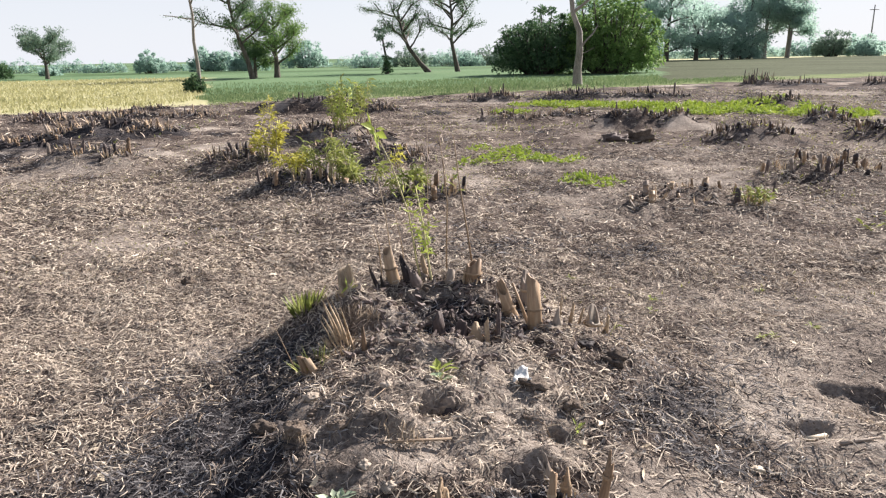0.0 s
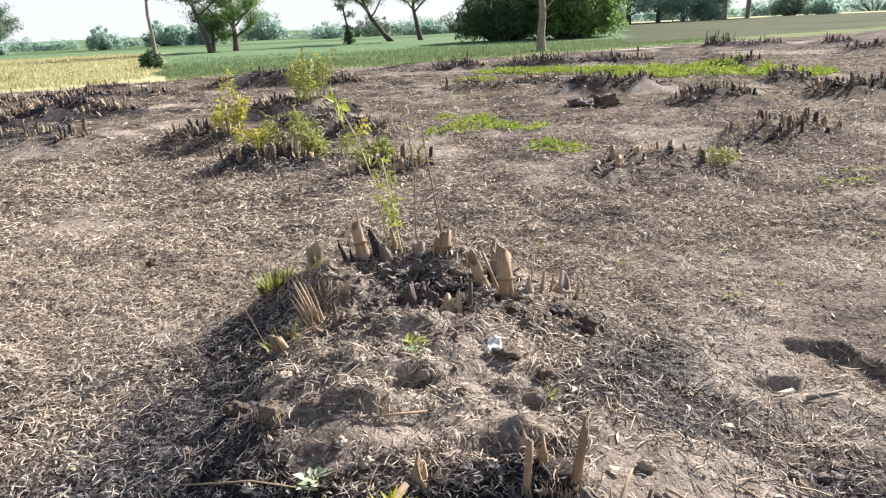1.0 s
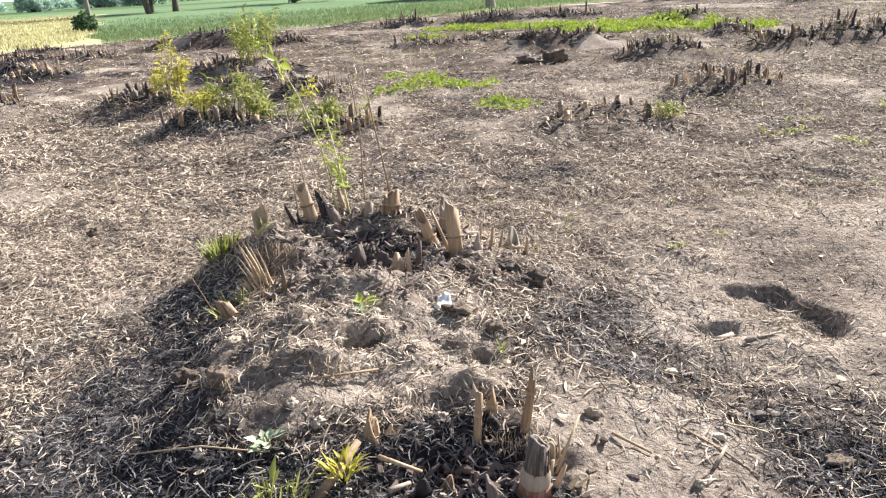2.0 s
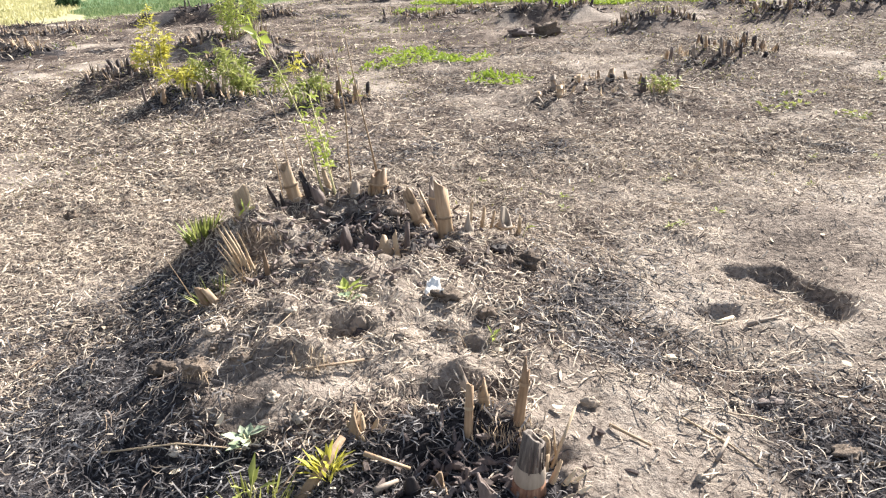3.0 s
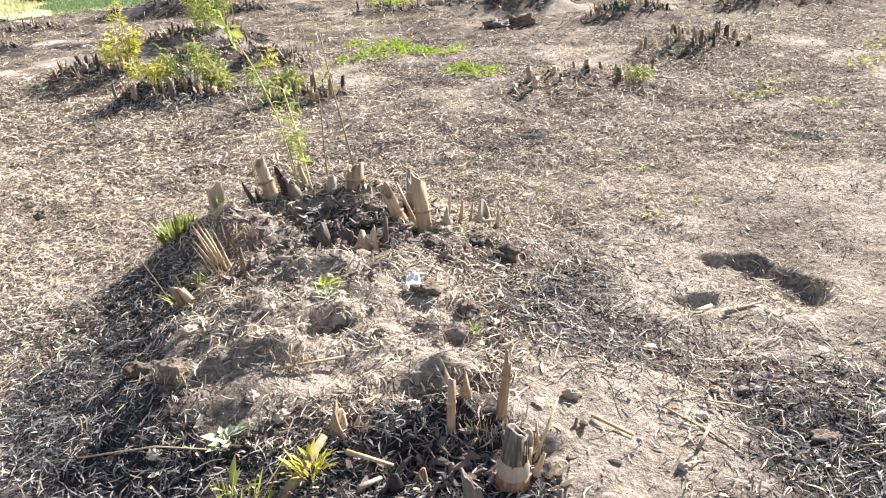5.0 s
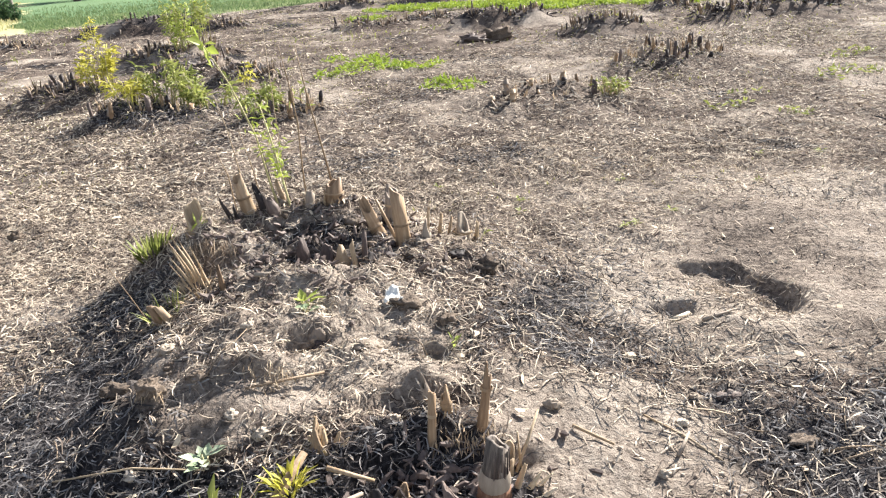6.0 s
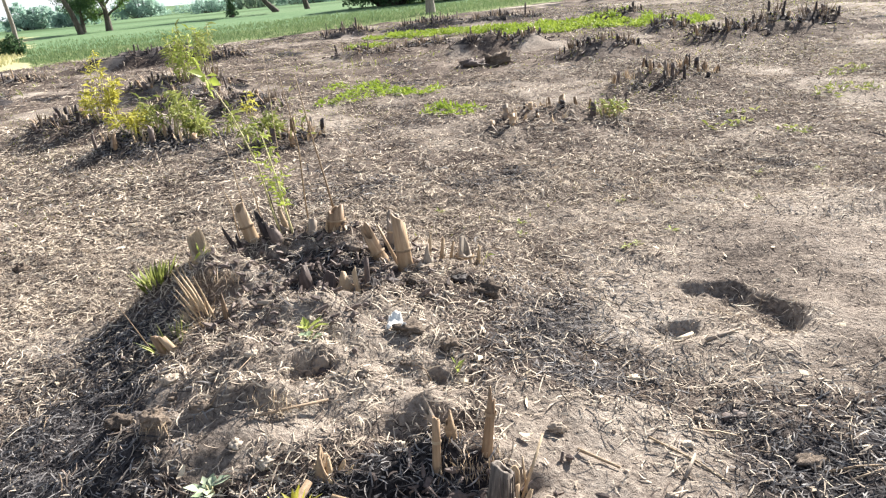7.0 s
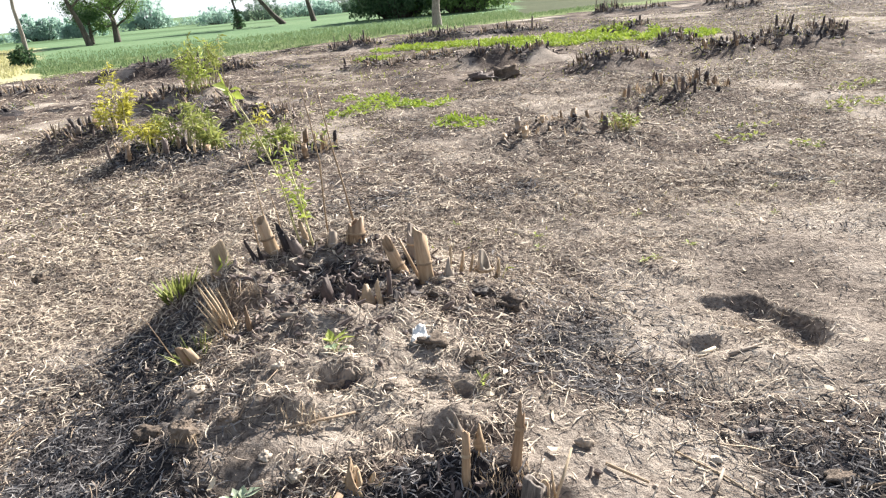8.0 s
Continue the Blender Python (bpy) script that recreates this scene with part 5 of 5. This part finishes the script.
shrub(-0.97, 9.6, 0.2, 0.42, 51, YELLOW_LEAF, "small yellow-green shoot by dark stubs", 102, 0.1, 0.03, 3)


def carpet(name, rows, label, material, n, size, tall, seed, category="weeds"):
    """Low ground weeds: rows of (x, y, half width, half depth) patches with ragged edges."""
    g2, geo = np.random.default_rng(seed), Geo()
    total = sum(a * b for _, _, a, b in rows)
    for cx, cy, a, b in rows:
        k = int(n * a * b / total)
        r, t = np.sqrt(g2.uniform(0, 1, k)), g2.uniform(0, 2 * np.pi, k)
        x, y = cx + a * r * np.cos(t), cy + b * r * np.sin(t)
        keep = (r < 0.72 + 0.35 * value_noise(x * 2.2, y * 2.2, seed)) & (value_noise(x * 4.5, y * 4.5, seed + 1) > -0.45)
        x, y = x[keep], y[keep]
        k = len(x)
        place = np.stack([x, y, height(x, y) + g2.uniform(0, tall, k) * (0.6 + 0.4 * value_noise(x * 3, y * 3, seed + 2))], -1)
        way = np.stack([g2.normal(0, 1, k), g2.normal(0, 1, k), g2.uniform(0.1, 1.1, k)], -1)
        blades(geo, place, way, g2.normal(0, 1, (k, 3)), size * g2.uniform(0.6, 1.3, k), size * 0.4 * g2.uniform(0.6, 1.2, k), 0.12, 0.15)
    return single(name, geo, material, label, category, kind="stuff", smooth=False)


carpet("ground_weeds", [(2.2, 21.6, 1.6, 1.0), (4.2, 20.7, 2.4, 1.5), (6.4, 19.2, 2.6, 1.9), (8.2, 17.2, 1.6, 1.6), (1.0, 19.0, 0.9, 0.5)], "bright green low weeds spreading in a strip across the field", WEED, 19000, 0.13, 0.10, 201)
carpet("ground_weeds", [(0.7, 10.6, 0.8, 0.75), (1.2, 10.2, 0.65, 0.7), (0.15, 10.2, 0.6, 0.45), (0.35, 11.4, 0.6, 0.5), (1.6, 8.3, 0.5, 0.45), (1.35, 8.6, 0.3, 0.3)], "patches of green low weeds on dry soil", WEED, 3000, 0.085, 0.06, 202)
carpet("ground_weeds", [(3.6, 6.1, 0.35, 0.2), (4.1, 6.5, 0.4, 0.2), (5.3, 6.9, 0.5, 0.3), (6.2, 8.0, 0.5, 0.3), (3.9, 5.5, 0.2, 0.12)], "thin patches of yellow-green weeds on dry soil", OLIVE_LEAF, 500, 0.07, 0.05, 203)

# ---- grass and crops past the field's edge ----
def standing(name, label, material, n, x0, x1, y0, y1, chance, tall, wide, seed, category):
    g2, geo = np.random.default_rng(seed), Geo()
    x, y = g2.uniform(x0, x1, n), g2.uniform(y0, y1, n)
    keep = g2.uniform(0, 1, n) < chance(x, y)
    x, y = x[keep], y[keep]
    k = len(x)
    place = np.stack([x, y, height(x, y) - 0.02], -1)
    way = np.stack([g2.normal(0, 0.3, k), g2.normal(0, 0.3, k), np.ones(k)], -1)
    t = tall * g2.uniform(0.5, 1.2, k) * (1 + 0.35 * value_noise(x * 0.5, y * 0.5, seed))
    blades(geo, place, way, g2.normal(0, 1, (k, 3)), t, wide * g2.uniform(0.6, 1.4, k), 0.15, 0.2)
    return single(name, geo, material, label, category, kind="stuff", smooth=False)


standing("verge_grass", "green grass along the edge of the cut field", GRASS, 80000, -24, 16, 16, 48, lambda x, y: np.clip(beyond(x, y) / 3 + 0.1 + 0.3 * value_noise(x * 1.2, y * 1.2, 35), 0, 1) * np.clip(1.3 - beyond(x, y) / 16, 0.12, 1) * ~is_grain(x, y) * ~is_plough(x, y), 0.22, 0.035, 301, "grass")
standing("grain_crop", "yellow-green ripening grain crop beside the cut field", GRAIN, 55000, -48, -11, 14, 66, lambda x, y: np.clip(beyond(x, y) / 2 + 0.2 * value_noise(x * 1.2, y * 1.2, 36), 0, 1) * is_grain(x, y) * np.clip(26 / y, 0, 1), 0.24, 0.06, 302, "crop")
standing("low_grass", "thin yellow-green grass blades scattered over dry soil", GREEN_BLADE, 46000, -7, 9, 4.2, 13, lambda x, y: np.clip(0.5 * value_noise(x * 0.5, y * 0.5, 51) + 0.35 * value_noise(x * 1.9, y * 1.9, 52) - 0.05 + 0.5 * np.clip((-x - 0.8) / 2, 0, 1), 0, 1), 0.045, 0.010, 304, "grass")
# Added blades that tint the far soil greenish, standing in for a colour cast.
standing("low_grass", "added yellow-green blades tinting the soil among far stump clumps", GREEN_BLADE, 26000, -4, 17, 11, 27, lambda x, y: (beyond(x, y) < 0) * np.clip(0.45 + 0.5 * value_noise(x * 0.4, y * 0.4, 53) + 0.35 * value_noise(x * 1.5, y * 1.5, 54), 0, 1), 0.06, 0.016, 305, "grass")
standing("dry_grass", "sparse dry grass and weeds among stump clumps", OLIVE_LEAF, 2600, -12, 14, 12, 31, lambda x, y: (beyond(x, y) < 0) * (value_noise(x * 0.6, y * 0.6, 33) > 0.25), 0.12, 0.03, 303, "grass")


# ---- trees ----
def limb(geo, tips, rnd, start, way, length, r, depth, spread):
    """A bent limb that forks; its ends are noted for the leaves."""
    points, p, d = [Vector(start)], Vector(start), Vector(way).normalized()
    for _ in range(3):
        d = (d + Vector((rnd.gauss(0, 0.16), rnd.gauss(0, 0.16), rnd.gauss(0.06, 0.12)))).normalized()
        p = p + d * length / 3
        points.append(p.copy())
    geo.tube(points, [r, r * 0.85, r * 0.7, r * 0.5], 6, False)
    tips += [(q, length) for q in points[1 + (depth > 0):]]
    if depth:
        for k in range(3):
            side = Vector((rnd.gauss(0, 1), rnd.gauss(0, 1), rnd.gauss(0.25, 0.6))).normalized()
            limb(geo, tips, rnd, points[-1] if k < 2 else points[2], d + side * spread, length * rnd.uniform(0.5, 0.75), r * 0.5, depth - 1, spread)


def tree(name, x, y, path, r, limbs, reach, leaves, leaf, puff, material, label, seed, bark=BARK, depth=1, low=0.45, up=0.5, group="trees along the fields", extra=()):
    """A tapered trunk along path, limbs that fork, and a crown of small leaves round their ends."""
    ob = thing(name, x, y, label, "tree", group)
    rnd, g2 = random.Random(seed), np.random.default_rng(seed)
    points = [Vector(p) for p in ((path[0][0], path[0][1], -0.1), *path[1:])]
    k = len(points)
    geo, tips = Geo(), []
    geo.tube(points, [r * (1.25 if i == 0 else 1 - 0.65 * i / (k - 1)) for i in range(k)], 9, False)
    for i in range(limbs):
        s = (low + (1 - low) * (i + rnd.random()) / limbs) * (k - 1)
        j = min(int(s), k - 2)
        a = 2.4 * i + rnd.uniform(-0.4, 0.4)
        limb(geo, tips, rnd, points[j].lerp(points[j + 1], s - j), (math.cos(a), math.sin(a), up + rnd.gauss(0, 0.2)), reach * rnd.uniform(0.7, 1.15), r * 0.42, depth, 0.9)
    for start, way, length, rr, bears in extra:
        limb(geo, tips if bears else [], rnd, start, way, length, rr, 0, 0.5)
    part("trunk", geo, bark, ob)
    if leaves:
        ends = np.array([t[0] for t in tips])
        at = g2.integers(0, len(ends), leaves)
        swell = g2.uniform(0.9, 2.1, len(ends))[at]
        ball = unit(g2.normal(0, 1, (leaves, 3))) * (g2.uniform(0, 1, leaves) ** 0.4 * swell * puff)[:, None]
        place = ends[at] + ball * (1.15, 1.15, 0.65)
        part("crown", blades(Geo(), place, g2.normal(0, 1, (leaves, 3)), g2.normal(0, 1, (leaves, 3)), leaf * g2.uniform(0.6, 1.3, leaves), leaf * 0.55 * g2.uniform(0.6, 1.2, leaves), 0.1, 0.1), material, ob)
    return ob


def bush(name, x, y, w, d, h, leaves, leaf, material, label, seed, clumps=40, group="bushes along the fields", bark=BARK):
    """A dense bush: many leaf clumps on stems, with an uneven outline."""
    ob = thing(name, x, y, label, "bush", group)
    leaf = leaf * (1.4 if y > 85 else 1.35)
    rnd, g2 = random.Random(seed), np.random.default_rng(seed)
    geo, centres, sizes = Geo(), [], []
    for i in range(clumps):
        a, q = 2.4 * i, math.sqrt((i + 0.5) / clumps)
        cx, cy = q * math.cos(a) * w * 0.46, q * math.sin(a) * d * 0.46
        top = h * math.sqrt(max(1 - (q * 0.93) ** 2.4, 0.06)) * rnd.uniform(0.5, 1.12)
        geo.tube([(cx * 0.3, cy * 0.3, -0.1), (cx * 0.7, cy * 0.7, top * 0.4), (cx, cy, top * 0.8)], [0.02 * h, 0.014 * h, 0.006 * h], 5, False)
        for zz in (0.86, 0.58, 0.28):
            centres.append((cx, cy, top * zz))
            sizes.append(0.085 * (w + h) * rnd.uniform(0.25, 0.95) * (0.6 if zz > 0.8 else 1.0))
    part("stem", geo, bark, ob, kind="stuff")
    centres, sizes = np.array(centres), np.array(sizes)
    k = g2.integers(0, len(centres), leaves)
    ball = unit(g2.normal(0, 1, (leaves, 3))) * (g2.uniform(0.35, 1.0, leaves) ** 0.5)[:, None]
    place = centres[k] + ball * sizes[k][:, None] * (1, 1, 0.75)
    place[:, 2] = np.maximum(place[:, 2], 0.05)
    part("crown", blades(Geo(), place, ball + g2.normal(0, 0.7, (leaves, 3)), g2.normal(0, 1, (leaves, 3)), leaf * g2.uniform(0.6, 1.3, leaves), leaf * 0.55 * g2.uniform(0.6, 1.2, leaves), 0.1, 0.1), material, ob)
    return ob


# trunk with a bush at its foot, left of the field
tree("bare_tree", -13.4, 34.5, [(0, 0, 0), (0.06, 0, 1.2), (-0.02, 0, 2.4), (0.06, 0, 3.6), (-0.10, 0, 5.0), (-0.2, 0, 6.5)], 0.10, 4, 1.2, 160, 0.16, 0.15, GREY_LEAF, "tall thin tree with a pale bare trunk and few branches", 401, PALE_BARK, 0, 0.62, 0.5,
     extra=(((0.0, 0, 3.42), (-1, 0, 0.32), 1.35, 0.035, True), ((0.02, 0, 3.0), (0.9, 0.1, 0.35), 0.7, 0.03, False)))
bush("bush", -13.5, 34.2, 1.1, 0.9, 0.95, 1500, 0.11, TREE_LEAF, "dark green bush round the foot of a thin trunk", 402, 16)
# trees left of the middle
tree("acacia_tree", -18.4, 59.0, [(0, 0, 0), (-0.35, 0, 1.6), (-0.9, 0, 3.2), (-1.3, 0, 5.0), (-1.5, 0, 7.0)], 0.21, 13, 2.4, 12750, 0.15, 0.40, TREE_LEAF, "airy dark green tree with a leaning trunk", 403, BARK, 1, 0.42, 0.45)
tree("tree", -17.2, 62.0, [(0, 0, 0), (0.05, 0, 1.4), (-0.1, 0, 3.0), (0.0, 0, 5.0)], 0.24, 15, 1.9, 15000, 0.18, 0.44, LIGHT_LEAF, "full green tree with a rounded crown", 404, BARK, 1, 0.25, 0.5)
tree("tree", -19.6, 63.5, [(0, 0, 0), (0.1, 0, 1.5), (0.1, 0, 2.6)], 0.16, 7, 1.1, 8000, 0.17, 0.5, TREE_LEAF, "small dark green tree behind taller trees", 405, BARK, 1, 0.3, 0.4)
bush("bush", -40.5, 110, 7.5, 4, 4.0, 5720, 0.28, HAZED_LEAF, "distant grey-green thicket beyond the meadow", 406, 26)
bush("bush", -33.5, 105, 6.5, 4, 3.4, 4840, 0.28, HAZED_LEAF, "distant grey-green thicket beyond the meadow", 407, 24)
bush("bush", -30.8, 130, 8.5, 5, 5.2, 5720, 0.31, HAZED_LEAF, "distant thicket of trees in haze-paled leaf colour", 408, 26)
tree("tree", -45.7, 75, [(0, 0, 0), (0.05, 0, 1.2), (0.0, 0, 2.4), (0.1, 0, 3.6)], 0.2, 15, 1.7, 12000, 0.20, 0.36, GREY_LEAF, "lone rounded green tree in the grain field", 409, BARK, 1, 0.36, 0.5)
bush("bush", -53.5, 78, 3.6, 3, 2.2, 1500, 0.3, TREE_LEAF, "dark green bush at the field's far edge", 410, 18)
bush("bush", -45.9, 100, 4.6, 3.5, 3.3, 4400, 0.22, HAZED_LEAF, "rounded grey-green tree far across the field", 411, 22)
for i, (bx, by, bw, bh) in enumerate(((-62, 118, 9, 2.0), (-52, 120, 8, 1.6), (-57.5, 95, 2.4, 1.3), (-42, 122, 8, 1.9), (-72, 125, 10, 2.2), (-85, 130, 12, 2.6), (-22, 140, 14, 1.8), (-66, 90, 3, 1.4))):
    bush("bush", bx, by, bw, 3, bh, 2200, 0.25, HAZED_LEAF, "low grey-green hedge along the horizon", 412 + i, 18)
# trees in the middle
tree("acacia_tree", -4.6, 72, [(0, 0, 0), (-0.9, 0, 0.9), (-2.0, 0, 2.4), (-2.6, 0, 4.0), (-3.0, 0, 6.0)], 0.26, 11, 2.3, 8250, 0.15, 0.38, TREE_LEAF, "leaning thorn tree with thin dark foliage", 421, BARK, 1, 0.45, 0.5)
tree("acacia_tree", -1.75, 72, [(0, 0, 0), (-0.3, 0, 1.4), (-0.6, 0, 3.0), (-0.5, 0, 5.0), (-0.7, 0, 7.0)], 0.24, 12, 2.6, 9750, 0.15, 0.40, TREE_LEAF, "forked thorn tree with spreading dark foliage", 422, BARK, 1, 0.42, 0.5)
tree("tree", -8.3, 68, [(0, 0, 0), (-0.05, 0, 1.3), (-0.3, 0, 2.8), (-0.45, 0, 4.4)], 0.14, 5, 0.7, 700, 0.24, 0.28, GREY_LEAF, "slender tree with a leafy stem", 423, BARK, 0, 0.55, 0.3)
bush("bush", -8.3, 67.8, 0.9, 0.8, 2.0, 500, 0.2, TREE_LEAF, "narrow ivy-like bush round a slender trunk", 424, 10)
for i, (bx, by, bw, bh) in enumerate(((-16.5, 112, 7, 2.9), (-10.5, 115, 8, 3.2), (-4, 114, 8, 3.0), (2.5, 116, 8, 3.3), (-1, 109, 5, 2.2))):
    bush("hedge", bx, by, bw, 4, bh, 3740, 0.22, GREY_LEAF if i % 2 else HAZED_LEAF, "dense green hedge beyond the meadow", 425 + i, 24, "hedges beyond the meadow")
tree("tree", 8.0, 150, [(0, 0, 0), (0, 0, 2.5), (0.2, 0, 5.5)], 0.2, 8, 1.8, 700, 0.4, 0.5, HAZED_LEAF, "thin distant tree above the hedge", 431, BARK, 0, 0.45, 0.4)
# the big bush, its shaded half in darker and its sunlit half in lighter leaves, and the pale trunk before it
bush("thicket", 5.2, 56.5, 7.5, 6, 5.6, 20000, 0.19, TREE_LEAF, "shaded half of a large thicket, painted darker green, behind a pale trunk", 441, 60)
bush("thicket", 10.2, 55.5, 8.0, 6, 6.4, 22000, 0.20, LIGHT_LEAF, "sunlit half of a large thicket, painted lighter green, behind a pale trunk", 442, 60)
tree("dry_tree", 4.95, 34.8, [(0, 0, 0), (-0.02, 0, 0.8), (0.06, 0, 1.6), (0.02, 0, 2.5), (-0.30, 0, 3.3), (-0.45, 0, 4.4), (-0.3, 0, 5.6)], 0.21, 4, 1.5, 260, 0.13, 0.25, GREY_LEAF, "nearly bare tree with a pale crooked trunk", 443, PALE_BARK, 1, 0.6, 0.6,
     extra=(((0.05, 0, 1.65), (0.75, 0.1, 0.75), 1.5, 0.05, False), ((0.04, 0, 1.45), (1.0, 0, 0.02), 0.8, 0.025, False)))
# trees on the right, far off; distance haze is painted into their leaves
tree("tree", 31, 120, [(0, 0, 0), (0, 0, 4), (0.3, 0, 8), (0, 0, 12)], 0.4, 14, 3.4, 10316, 0.46, 1.05, HAZED_LEAF, "tall hazy grey-green tree", 451, BARK, 1, 0.12, 0.4)
tree("tree", 37, 124, [(0, 0, 0), (0, 0, 3), (0.3, 0, 6.5)], 0.35, 12, 3.2, 9523, 0.46, 1.05, HAZED_LEAF, "broad hazy grey-green tree", 452, BARK, 1, 0.12, 0.35)
tree("tree", 42.5, 128, [(0, 0, 0), (0, 0, 3), (0.3, 0, 6.0)], 0.35, 12, 3.0, 8729, 0.46, 0.98, HAZED_LEAF, "broad green tree in a far row", 453, BARK, 1, 0.12, 0.35)
tree("eucalyptus_tree", 52, 134, [(0, 0, 0), (0, 0, 4), (0.2, 0, 9), (0.1, 0, 13)], 0.4, 14, 3.3, 11110, 0.46, 0.98, HAZED_LEAF, "tall dark eucalyptus tree", 454, PALE_BARK, 1, 0.3, 0.5)
tree("eucalyptus_tree", 57, 136, [(0, 0, 0), (0, 0, 4), (-0.2, 0, 8), (0.1, 0, 11)], 0.35, 12, 3.1, 8332, 0.46, 0.9, HAZED_LEAF, "tall eucalyptus tree with pale trunk", 455, PALE_BARK, 1, 0.35, 0.5)
tree("eucalyptus_tree", 55, 131, [(0, 0, 0), (0.3, 0, 4), (0.2, 0, 8)], 0.25, 8, 2.2, 9600, 0.44, 0.8, HAZED_LEAF, "slender eucalyptus tree with pale trunk", 456, PALE_BARK, 1, 0.5, 0.5)
tree("tree", 25.5, 118, [(0, 0, 0), (0, 0, 4), (0.3, 0, 9), (0, 0, 13)], 0.4, 14, 3.6, 8680, 0.46, 1.05, HAZED_LEAF, "tall hazy grey-green tree behind the thicket", 465, BARK, 1, 0.12, 0.4)
tree("tree", 20.0, 124, [(0, 0, 0), (0, 0, 4), (0.3, 0, 8), (0, 0, 12)], 0.4, 12, 3.4, 6820, 0.46, 1.05, HAZED_LEAF, "tall hazy tree half hidden by the thicket", 466, BARK, 1, 0.15, 0.4)
tree("tree", 47.5, 132, [(0, 0, 0), (0, 0, 3), (0.3, 0, 7.0)], 0.35, 12, 3.2, 7440, 0.46, 0.98, HAZED_LEAF, "broad hazy green tree in a far row", 467, BARK, 1, 0.12, 0.35)
bush("bush", 46.5, 129, 7, 4, 3.6, 3300, 0.28, HAZED_LEAF, "green bush under far trees, paled for haze", 457, 22)
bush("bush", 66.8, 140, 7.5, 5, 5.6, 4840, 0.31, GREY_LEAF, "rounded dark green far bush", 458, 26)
bush("bush", 71.5, 137, 6.5, 5, 3.8, 3960, 0.31, HAZED_LEAF, "rounded grey-green far bush", 459, 24)
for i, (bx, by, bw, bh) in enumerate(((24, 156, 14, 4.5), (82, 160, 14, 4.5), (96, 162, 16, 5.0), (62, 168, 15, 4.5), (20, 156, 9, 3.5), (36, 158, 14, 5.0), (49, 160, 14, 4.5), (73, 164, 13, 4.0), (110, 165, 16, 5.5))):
    bush("hedge", bx, by, bw, 4, bh, 3300, 0.34, HAZED_LEAF, "hazy grey-green hedge beyond the ploughed field", 461 + i, 24, "hedges beyond the ploughed field")
utility = thing("utility_pole", 78.9, 150, "grey utility pole with a crossarm beyond the fields", "utility pole")
part("pole", Geo().tube([(0, 0, -0.2), (0, 0, 5), (0, 0, 9.6)], [0.16, 0.13, 0.10], 8), POLE, utility)
part("crossarm", Geo().tube([(-0.9, 0, 8.7), (0.9, 0, 8.7)], [0.07, 0.07], 6), POLE, utility)
